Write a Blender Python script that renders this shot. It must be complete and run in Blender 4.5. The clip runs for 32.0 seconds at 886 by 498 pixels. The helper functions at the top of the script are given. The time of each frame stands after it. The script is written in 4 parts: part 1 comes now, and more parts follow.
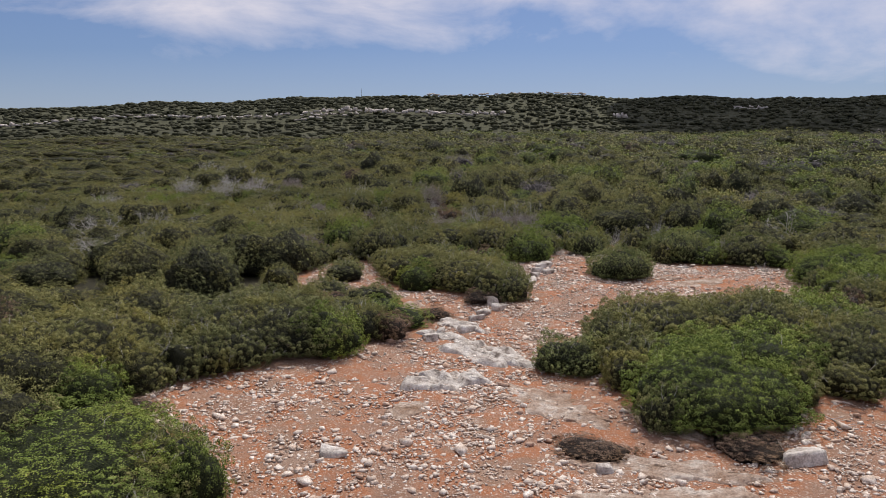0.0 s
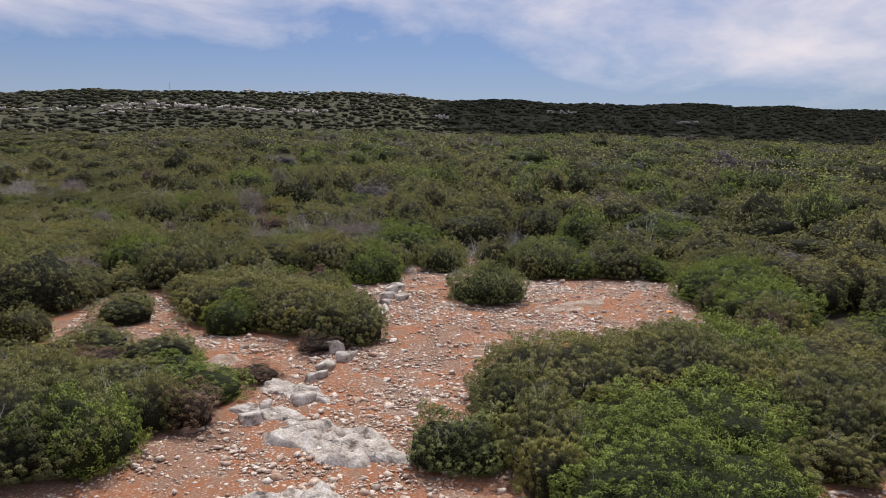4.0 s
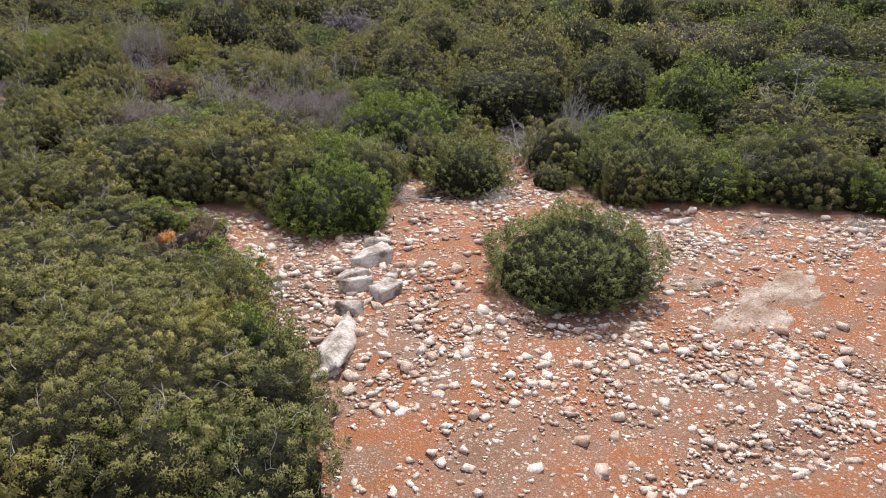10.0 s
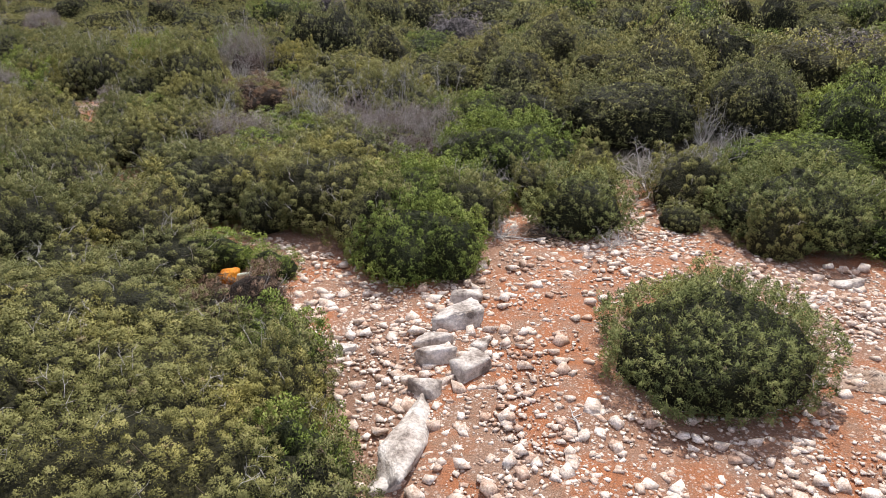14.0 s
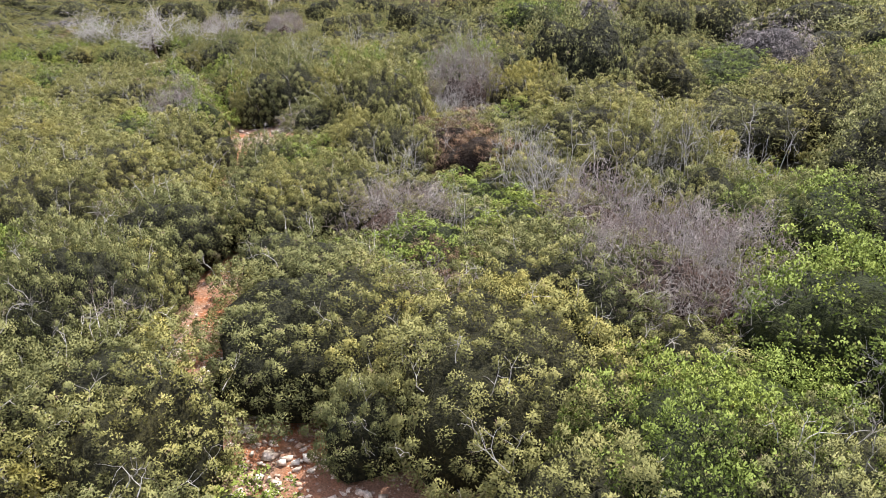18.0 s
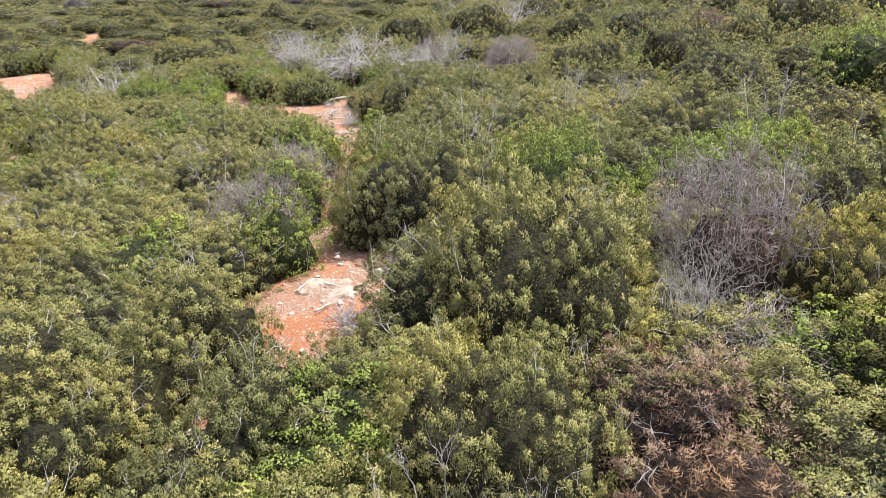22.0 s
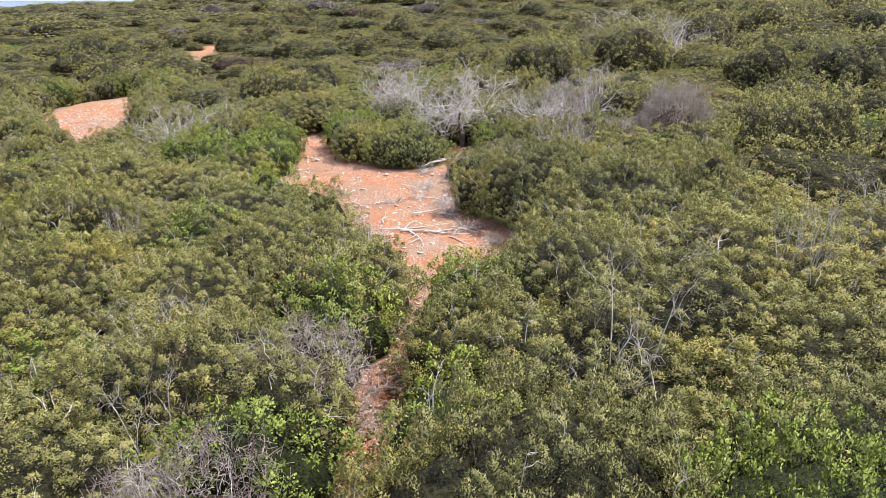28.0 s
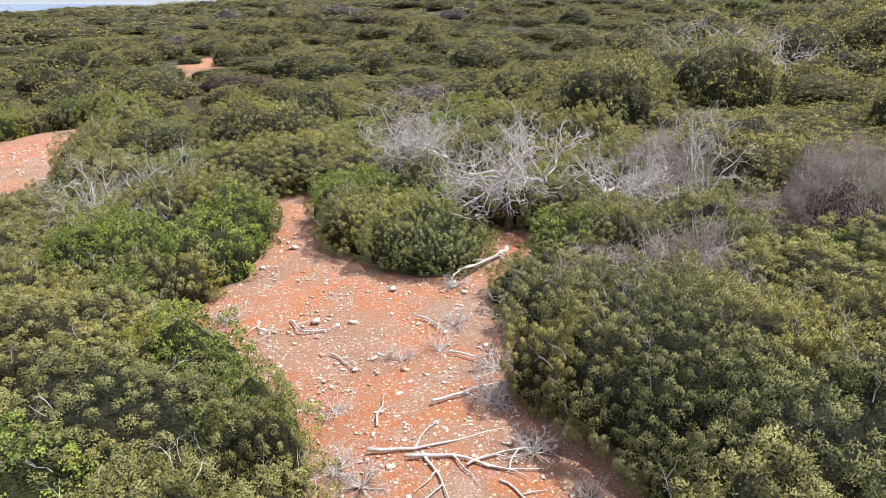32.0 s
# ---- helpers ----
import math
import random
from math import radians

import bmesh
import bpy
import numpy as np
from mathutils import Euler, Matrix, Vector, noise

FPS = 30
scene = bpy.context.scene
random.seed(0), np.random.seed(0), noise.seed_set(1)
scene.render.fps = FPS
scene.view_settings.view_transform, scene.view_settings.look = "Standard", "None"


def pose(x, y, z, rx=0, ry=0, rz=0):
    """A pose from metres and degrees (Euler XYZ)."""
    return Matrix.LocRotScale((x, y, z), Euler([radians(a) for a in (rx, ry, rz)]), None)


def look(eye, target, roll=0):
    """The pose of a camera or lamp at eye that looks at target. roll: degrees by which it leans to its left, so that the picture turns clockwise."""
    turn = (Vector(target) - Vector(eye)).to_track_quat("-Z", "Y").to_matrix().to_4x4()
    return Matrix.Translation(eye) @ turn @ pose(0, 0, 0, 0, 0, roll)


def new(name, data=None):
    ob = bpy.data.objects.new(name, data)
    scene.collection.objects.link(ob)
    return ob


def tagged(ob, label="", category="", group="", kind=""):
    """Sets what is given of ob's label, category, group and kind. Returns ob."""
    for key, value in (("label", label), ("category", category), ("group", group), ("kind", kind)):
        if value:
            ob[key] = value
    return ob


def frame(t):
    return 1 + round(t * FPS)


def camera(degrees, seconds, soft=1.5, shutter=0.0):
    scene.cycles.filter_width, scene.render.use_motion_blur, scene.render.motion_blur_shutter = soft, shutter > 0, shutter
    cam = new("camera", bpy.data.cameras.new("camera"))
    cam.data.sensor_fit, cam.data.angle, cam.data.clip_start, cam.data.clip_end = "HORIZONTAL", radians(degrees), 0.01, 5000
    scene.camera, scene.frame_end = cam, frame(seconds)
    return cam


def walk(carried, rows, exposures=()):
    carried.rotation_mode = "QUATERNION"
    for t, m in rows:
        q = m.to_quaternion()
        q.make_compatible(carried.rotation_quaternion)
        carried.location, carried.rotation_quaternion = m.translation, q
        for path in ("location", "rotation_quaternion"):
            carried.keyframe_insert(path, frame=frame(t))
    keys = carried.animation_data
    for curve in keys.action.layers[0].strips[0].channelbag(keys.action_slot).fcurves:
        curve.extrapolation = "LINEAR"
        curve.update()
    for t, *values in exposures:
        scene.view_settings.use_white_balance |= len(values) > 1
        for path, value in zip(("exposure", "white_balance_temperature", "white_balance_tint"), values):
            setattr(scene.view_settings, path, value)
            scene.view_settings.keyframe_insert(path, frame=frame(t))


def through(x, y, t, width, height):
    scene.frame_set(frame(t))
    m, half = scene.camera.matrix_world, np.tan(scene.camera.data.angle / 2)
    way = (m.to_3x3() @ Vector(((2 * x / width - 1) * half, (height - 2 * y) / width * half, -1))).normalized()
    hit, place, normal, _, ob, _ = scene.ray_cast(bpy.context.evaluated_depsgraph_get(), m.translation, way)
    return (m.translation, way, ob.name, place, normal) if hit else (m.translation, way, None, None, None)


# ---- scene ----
cam = camera(64.0, 32.0, 0.7)
METRES, EYE, TILT, LEAN, TURN = 60.0, 4.2, -5.7, 0.7, 0.0
ROWS = [
    (0.0, 0.0, 0.0, 0.0, 0.0, -0.34, -0.81),
    (0.5, -0.0008, 0.02, 0.0021, -1.25, -0.25, -0.68),
    (1.0, -0.0016, 0.0364, 0.0039, -3.05, -0.2, -0.51),
    (1.5, -0.0022, 0.0507, 0.0053, -5.21, -0.18, -0.31),
    (2.0, -0.0024, 0.0649, 0.0066, -7.64, -0.17, -0.11),
    (2.5, -0.0023, 0.079, 0.0081, -10.15, -0.18, 0.12),
    (3.0, -0.0018, 0.0928, 0.0095, -12.66, -0.19, 0.35),
    (3.5, -0.0014, 0.1062, 0.0111, -14.1, -0.22, 0.48),
    (5.5, 0.0107, 0.1797, 0.0193, -14.12, -0.34, 0.5),
    (6.0, 0.018, 0.2144, 0.0234, -14.14, -0.32, 0.47),
    (6.5, 0.0254, 0.2482, 0.0271, -14.14, -0.29, 0.52),
    (7.0, 0.0314, 0.2762, 0.03, -14.15, -0.78, 0.57),
    (7.5, 0.0363, 0.2983, 0.0325, -14.17, -3.16, 0.64),
    (8.0, 0.0402, 0.3163, 0.0346, -14.2, -5.93, 0.69),
    (8.5, 0.0436, 0.3313, 0.0361, -14.26, -8.71, 0.76),
    (9.0, 0.0467, 0.3454, 0.0376, -14.31, -11.49, 0.77),
    (9.5, 0.0498, 0.3589, 0.0391, -14.34, -13.9, 0.79),
    (10.0, 0.0524, 0.3709, 0.0405, -14.35, -14.04, 0.83),
    (10.5, 0.0547, 0.3813, 0.0416, -13.87, -14.0, 0.79),
    (11.0, 0.0561, 0.3898, 0.0426, -12.54, -13.99, 0.66),
    (11.5, 0.0578, 0.3967, 0.0434, -10.66, -13.98, 0.54),
    (12.0, 0.0593, 0.4019, 0.044, -9.63, -13.96, 0.45),
    (12.5, 0.0602, 0.4056, 0.0447, -8.96, -13.94, 0.37),
    (13.0, 0.0609, 0.4088, 0.0453, -8.23, -13.91, 0.27),
    (13.5, 0.0618, 0.4111, 0.0457, -6.9, -13.93, 0.17),
    (15.5, 0.0675, 0.4203, 0.0467, -0.62, -14.04, -0.48),
    (16.0, 0.0681, 0.441, 0.0488, 1.1, -14.21, -0.62),
    (16.5, 0.0679, 0.473, 0.0526, 3.23, -14.28, -0.85),
    (17.0, 0.0674, 0.5047, 0.0557, 6.95, -14.32, -1.18),
    (17.5, 0.0663, 0.5317, 0.0586, 11.07, -14.31, -1.54),
    (18.0, 0.0652, 0.5534, 0.0612, 15.76, -14.36, -1.97),
    (18.5, 0.0635, 0.5736, 0.0635, 20.48, -14.54, -2.41),
    (19.0, 0.0602, 0.5956, 0.0659, 23.66, -14.7, -2.71),
    (19.5, 0.0543, 0.6196, 0.0684, 26.48, -14.88, -2.99),
    (20.0, 0.0463, 0.6453, 0.0714, 30.99, -15.1, -3.37),
    (20.5, 0.0391, 0.668, 0.0739, 36.25, -15.35, -3.74),
    (21.0, 0.0333, 0.6864, 0.0762, 37.1, -15.31, -3.82),
    (21.5, 0.0286, 0.701, 0.0788, 37.23, -15.29, -3.85),
    (22.0, 0.0249, 0.712, 0.0869, 37.44, -15.24, -3.88),
    (22.5, 0.0219, 0.7205, 0.0958, 37.83, -15.18, -3.94),
    (23.0, 0.0194, 0.7269, 0.1, 40.95, -15.37, -4.2),
    (23.5, 0.0176, 0.7334, 0.1015, 43.24, -15.54, -4.35),
    (24.0, 0.0156, 0.7383, 0.1024, 46.55, -15.84, -4.6),
    (24.5, 0.0146, 0.7435, 0.103, 48.25, -15.94, -4.66),
    (26.5, -0.014, 0.7748, 0.1065, 48.27, -16.12, -4.82),
    (27.0, -0.0265, 0.7862, 0.1079, 48.24, -16.11, -4.85),
    (27.5, -0.04, 0.7981, 0.1094, 48.22, -16.08, -4.87),
    (28.0, -0.0544, 0.8103, 0.1107, 48.24, -16.06, -4.92),
    (28.5, -0.0695, 0.8227, 0.1121, 48.25, -16.04, -4.94),
    (29.0, -0.0851, 0.8355, 0.1136, 48.22, -16.03, -4.97),
    (29.5, -0.1009, 0.8486, 0.1153, 48.21, -16.01, -4.98),
    (30.0, -0.1166, 0.8613, 0.117, 49.13, -16.09, -5.03),
    (30.5, -0.1298, 0.8723, 0.1183, 49.61, -16.09, -5.04),
    (31.0, -0.1404, 0.8813, 0.1195, 49.62, -16.04, -5.03),
    (31.5, -0.1492, 0.8883, 0.1204, 49.75, -15.99, -5.04),
    (32.0, -0.1562, 0.894, 0.1212, 50.33, -16.01, -5.04),
]
EXPOSURES = [(0.0, -0.55), (7.0, -0.52), (8.0, -0.42), (9.0, -0.2), (10.0, -0.1), (13.0, 0.06), (15.5, 0.06), (16.5, 0.2), (18.0, 0.75), (19.0, 0.88), (24.0, 0.7), (29.0, 0.58), (32.0, 0.48)]
walk(cam, [(t, pose(0, 0, EYE, TILT, LEAN, TURN) @ pose(METRES * x, METRES * y, METRES * z, 90 + pitch, roll, yaw)) for t, x, y, z, yaw, pitch, roll in ROWS], EXPOSURES)

# ---- world and sun ----
SUN_ELEVATION, SUN_EAST = 64.0, 25.0
world = bpy.data.worlds.new("world")
scene.world = world
world.use_nodes = True
wn = world.node_tree
wn.nodes.clear()


def node(tree, kind, **values):
    n = tree.nodes.new(kind)
    for key, value in values.items():
        n.inputs[key.replace("_", " ")].default_value = value
    return n


sky = wn.nodes.new("ShaderNodeTexSky")
sky.sky_type = "NISHITA"
sky.sun_disc = False
sky.sun_elevation = radians(SUN_ELEVATION)
sky.sun_rotation = radians(SUN_EAST)
sky.air_density, sky.dust_density, sky.ozone_density = 1.1, 1.2, 2.0
w_coord = wn.nodes.new("ShaderNodeTexCoord")
w_map = wn.nodes.new("ShaderNodeMapping")
w_map.inputs["Location"].default_value = (0.35, 0.1, 0.0)
w_map.inputs["Scale"].default_value = (1.0, 1.0, 2.6)
w_noise = node(wn, "ShaderNodeTexNoise", Scale=4.2, Detail=9.0, Roughness=0.58, Distortion=0.3)
w_split = wn.nodes.new("ShaderNodeSeparateXYZ")


def sky_math(kind, a, b, clamp=False):
    n = wn.nodes.new("ShaderNodeMath")
    n.operation, n.use_clamp = kind, clamp
    for socket, value in zip(n.inputs, (a, b)):
        if isinstance(value, (int, float)):
            socket.default_value = value
        else:
            wn.links.new(value, socket)
    return n.outputs["Value"]


# a bank of cloud whose foot sinks towards +x
depth = sky_math("MAXIMUM", sky_math("ABSOLUTE", w_split.outputs["Y"], 0.0), 0.05)
aside = sky_math("DIVIDE", w_split.outputs["X"], depth)
height = sky_math("DIVIDE", w_split.outputs["Z"], depth)
foot = sky_math("SUBTRACT", 0.205, sky_math("MULTIPLY", sky_math("MINIMUM", sky_math("MAXIMUM", aside, 0.0), 1.2), 0.075))
bank = sky_math("MULTIPLY", sky_math("SUBTRACT", height, foot), 7.0)
bank = sky_math("MINIMUM", bank, 0.45)
w_fac = sky_math("ADD", bank, sky_math("MULTIPLY", sky_math("SUBTRACT", w_noise.outputs["Fac"], 0.47), 2.6), True)
w_fac = sky_math("MULTIPLY", w_fac, 0.97)
w_blue = wn.nodes.new("ShaderNodeMixRGB")
w_blue.blend_type = "MULTIPLY"
w_blue.inputs[0].default_value = 1.0
w_blue.inputs[2].default_value = (0.93, 1.03, 1.36, 1)
w_mix = wn.nodes.new("ShaderNodeMixRGB")
w_mix.inputs[2].default_value = (12.8, 12.0, 12.9, 1)
w_back = node(wn, "ShaderNodeBackground", Strength=0.092)
w_out = wn.nodes.new("ShaderNodeOutputWorld")
wn.links.new(w_coord.outputs["Generated"], w_map.inputs["Vector"])
wn.links.new(w_map.outputs["Vector"], w_noise.inputs["Vector"])
wn.links.new(w_coord.outputs["Generated"], w_split.inputs["Vector"])
wn.links.new(w_fac, w_mix.inputs["Fac"])
wn.links.new(sky.outputs["Color"], w_blue.inputs[1])
wn.links.new(w_blue.outputs["Color"], w_mix.inputs[1])
w_haze = wn.nodes.new("ShaderNodeMixRGB")
w_haze.inputs[2].default_value = (8.2, 8.8, 10.6, 1)
wn.links.new(sky_math("SUBTRACT", 0.55, sky_math("MULTIPLY", height, 3.2), True), w_haze.inputs["Fac"])
wn.links.new(w_mix.outputs["Color"], w_haze.inputs[1])
wn.links.new(w_haze.outputs["Color"], w_back.inputs["Color"])
wn.links.new(w_back.outputs["Background"], w_out.inputs["Surface"])

sun = new("sun", bpy.data.lights.new("sun", "SUN"))
sun.data.energy, sun.data.angle, sun.data.color = 4.8, radians(0.6), (1.0, 0.95, 0.87)
sun_flat = 100 * math.cos(radians(SUN_ELEVATION))
sun.matrix_world = look((sun_flat * math.sin(radians(SUN_EAST)), sun_flat * math.cos(radians(SUN_EAST)), 100 * math.sin(radians(SUN_ELEVATION))), (0, 0, 0))


# ---- materials ----
def material(name):
    m = bpy.data.materials.new(name)
    m.use_nodes = True
    t = m.node_tree
    return m, t, t.nodes["Principled BSDF"]


def ramp(tree, fac, stops):
    r = tree.nodes.new("ShaderNodeValToRGB")
    while len(r.color_ramp.elements) < len(stops):
        r.color_ramp.elements.new(0.5)
    for e, (p, c) in zip(r.color_ramp.elements, stops):
        e.position, e.color = p, (*c, 1)
    tree.links.new(fac, r.inputs["Fac"])
    return r.outputs["Color"]


def noise_of(tree, scale, detail=4.0, rough=0.55):
    g = tree.nodes.new("ShaderNodeNewGeometry")
    n = node(tree, "ShaderNodeTexNoise", Scale=scale, Detail=detail, Roughness=rough)
    tree.links.new(g.outputs["Position"], n.inputs["Vector"])
    return n.outputs["Fac"]


def mixed(tree, fac, a, b, blend="MIX"):
    m = tree.nodes.new("ShaderNodeMixRGB")
    m.blend_type = blend
    for socket, value in zip(m.inputs, (fac, a, b)):
        if isinstance(value, (int, float)):
            socket.default_value = value
        elif isinstance(value, tuple):
            socket.default_value = (*value, 1)
        else:
            tree.links.new(value, socket)
    return m.outputs["Color"]


def bumped(tree, bsdf, height, strength, distance):
    b = node(tree, "ShaderNodeBump", Strength=strength, Distance=distance)
    tree.links.new(height, b.inputs["Height"])
    tree.links.new(b.outputs["Normal"], bsdf.inputs["Normal"])


def foliage(name, dark, mid, light, dry, through=0.3):
    """Leaves: hue drifts from bush to bush and from sprig to sprig, with dry red-brown and grey patches."""
    m, t, bsdf = material(name)
    g = t.nodes.new("ShaderNodeNewGeometry")
    spray = ramp(t, noise_of(t, 5.5, 3.0), [(0.3, (0, 0, 0)), (0.7, (1, 1, 1))])
    fac = mixed(t, 0.13, spray, g.outputs["Random Per Island"])
    sprig = ramp(t, fac, [(0.1, dark), (0.45, mid), (0.85, light), (0.97, dry)])
    patch = ramp(t, noise_of(t, 0.6, 3.0), [(0.3, (0.7, 0.74, 0.74)), (0.52, (1.0, 1.0, 1.0)), (0.7, (1.22, 1.12, 0.86))])
    colour = mixed(t, 1.0, sprig, patch, "MULTIPLY")
    withered = ramp(t, noise_of(t, 2.1, 5.0, 0.65), [(0.63, (0, 0, 0)), (0.72, (0.75, 0.75, 0.75))])
    colour = mixed(t, withered, colour, dry)
    t.links.new(colour, bsdf.inputs["Base Color"])
    bsdf.inputs["Roughness"].default_value = 0.6
    bsdf.inputs["Specular IOR Level"].default_value = 0.06
    glow = t.nodes.new("ShaderNodeBsdfTranslucent")
    t.links.new(colour, glow.inputs["Color"])
    mix = t.nodes.new("ShaderNodeMixShader")
    mix.inputs["Fac"].default_value = through
    t.links.new(bsdf.outputs["BSDF"], mix.inputs[1])
    t.links.new(glow.outputs["BSDF"], mix.inputs[2])
    t.links.new(mix.outputs["Shader"], t.nodes["Material Output"].inputs["Surface"])
    return m


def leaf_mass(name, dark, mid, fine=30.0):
    """Crowded small leaves of a crown seen as one crinkled surface, darkened as if shaded."""
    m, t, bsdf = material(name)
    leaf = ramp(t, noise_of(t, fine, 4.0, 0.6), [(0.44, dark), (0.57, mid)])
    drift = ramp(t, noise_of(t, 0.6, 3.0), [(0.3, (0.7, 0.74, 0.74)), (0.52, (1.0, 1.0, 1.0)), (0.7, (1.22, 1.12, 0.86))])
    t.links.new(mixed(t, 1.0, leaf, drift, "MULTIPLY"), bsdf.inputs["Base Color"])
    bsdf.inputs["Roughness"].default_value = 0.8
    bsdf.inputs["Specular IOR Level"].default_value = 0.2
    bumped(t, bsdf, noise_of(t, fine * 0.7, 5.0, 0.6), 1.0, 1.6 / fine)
    return m


def plain(name, stops, scale, rough=0.9, bump=0.0, fine=20.0, tints=None):
    m, t, bsdf = material(name)
    n = noise_of(t, scale, 6.0, 0.62)
    colour = ramp(t, n, stops)
    fleck = ramp(t, noise_of(t, fine, 3.0), [(0.35, (0.72, 0.72, 0.72)), (0.65, (1.15, 1.15, 1.15))])
    if tints:
        g = t.nodes.new("ShaderNodeNewGeometry")
        o = t.nodes.new("ShaderNodeObjectInfo")
        own = t.nodes.new("ShaderNodeMath")
        own.operation = "FRACT"
        both = t.nodes.new("ShaderNodeMath")
        t.links.new(g.outputs["Random Per Island"], both.inputs[0])
        t.links.new(o.outputs["Random"], both.inputs[1])
        t.links.new(both.outputs["Value"], own.inputs[0])
        colour = mixed(t, 1.0, colour, ramp(t, own.outputs["Value"], tints), "MULTIPLY")
    t.links.new(mixed(t, 1.0, colour, fleck, "MULTIPLY"), bsdf.inputs["Base Color"])
    bsdf.inputs["Roughness"].default_value = rough
    bsdf.inputs["Specular IOR Level"].default_value = 0.25
    if bump:
        bumped(t, bsdf, noise_of(t, fine, 6.0, 0.65), 0.8, bump)
    return m


LEAVES = {
    "juniper": ((0.075, 0.083, 0.036), (0.19, 0.195, 0.083), (0.31, 0.31, 0.13), (0.2, 0.14, 0.123)),
    "olive": ((0.11, 0.11, 0.042), (0.24, 0.235, 0.09), (0.36, 0.345, 0.14), (0.22, 0.15, 0.123)),
    "plumed": ((0.075, 0.092, 0.036), (0.19, 0.212, 0.08), (0.31, 0.325, 0.125), (0.2, 0.14, 0.11)),
    "lentisk": ((0.085, 0.12, 0.028), (0.2, 0.255, 0.06), (0.3, 0.36, 0.1), (0.2, 0.15, 0.09)),
    "heath": ((0.11, 0.065, 0.048), (0.2, 0.135, 0.095), (0.29, 0.21, 0.16), (0.2, 0.08, 0.056)),
    "grey": ((0.16, 0.135, 0.14), (0.29, 0.255, 0.263), (0.42, 0.39, 0.409), (0.22, 0.12, 0.101)),
}
LEAF = {k: foliage(k + "_leaf", *v, 0.05 if k in ("heath", "grey") else 0.13) for k, v in LEAVES.items()}


def darkened(colour, by):
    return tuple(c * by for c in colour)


# leaf colours darkened to paint shade inside crowns; grey gets dark red-brown twigs
SHADED_MASS = {k: leaf_mass(k + "_leaf_mass", (0.02, 0.014, 0.01) if k == "grey" else darkened(v[0], 0.12), (0.09, 0.055, 0.045) if k == "grey" else darkened(v[1], 0.15), 26.0) for k, v in LEAVES.items()}
# the same for far crowns: darkened leaf colours paint the shade between tufts
FAR_SHADED_MASS = {k: leaf_mass(k + "_far_leaf_mass", darkened(v[0], 0.12), darkened(v[1], 0.2), 10.0) for k, v in LEAVES.items()}
HILLSIDE = plain("far_evergreen_scrub", [(0.35, (0.06, 0.062, 0.036)), (0.65, (0.1, 0.098, 0.058))], 0.05, 0.95, 0.4, 1.5)
BARK = plain("brown_bark", [(0.35, (0.07, 0.052, 0.038)), (0.65, (0.15, 0.12, 0.095))], 7.0, 0.9, 0.01, 40.0)
BLEACHED = plain("bleached_dead_wood", [(0.3, (0.38, 0.35, 0.33)), (0.7, (0.7, 0.67, 0.64))], 5.0, 0.85, 0.006, 45.0)
GREYTWIG = plain("grey_dry_twigs", [(0.32, (0.17, 0.11, 0.095)), (0.5, (0.34, 0.29, 0.27)), (0.68, (0.56, 0.52, 0.49))], 3.0, 0.9, 0.0, 30.0)
LIMESTONE = plain("limestone", [(0.34, (0.2, 0.16, 0.135)), (0.46, (0.5, 0.44, 0.39)), (0.66, (0.74, 0.69, 0.645))], 3.2, 0.92, 0.03, 22.0)
STAINED = plain("soil_stained_limestone", [(0.34, (0.27, 0.17, 0.115)), (0.5, (0.4, 0.3, 0.235)), (0.68, (0.58, 0.51, 0.45))], 2.0, 0.92, 0.03, 22.0)
PEBBLE = plain("stone_rubble", [(0.3, (0.36, 0.255, 0.195)), (0.46, (0.56, 0.47, 0.405)), (0.68, (0.8, 0.75, 0.7))], 5.0, 0.92, 0.006, 40.0, [(0.0, (0.8, 0.62, 0.52)), (0.18, (1.0, 0.88, 0.8)), (0.4, (1.1, 1.06, 1.02)), (1.0, (1.18, 1.17, 1.15))])
ORANGE = plain("weathered_orange_foam", [(0.35, (0.55, 0.17, 0.015)), (0.65, (0.85, 0.34, 0.03))], 9.0, 0.7, 0.02, 30.0)
PALE = plain("pale_plastic", [(0.3, (0.55, 0.58, 0.42)), (0.7, (0.75, 0.76, 0.62))], 5.0, 0.5, 0.0, 30.0)
BLACKBAG = plain("black_plastic", [(0.3, (0.012, 0.012, 0.014)), (0.7, (0.03, 0.03, 0.034))], 9.0, 0.35, 0.02, 20.0)
WHITEBAG = plain("white_plastic", [(0.3, (0.6, 0.6, 0.6)), (0.7, (0.8, 0.8, 0.79))], 9.0, 0.45, 0.02, 20.0)
CLOUD = plain("cloud", [(0.3, (0.8, 0.8, 0.8)), (0.7, (0.9, 0.9, 0.9))], 0.01, 1.0)
SEA = plain("sea", [(0.3, (0.02, 0.1, 0.2)), (0.7, (0.03, 0.13, 0.25))], 0.01, 0.25)


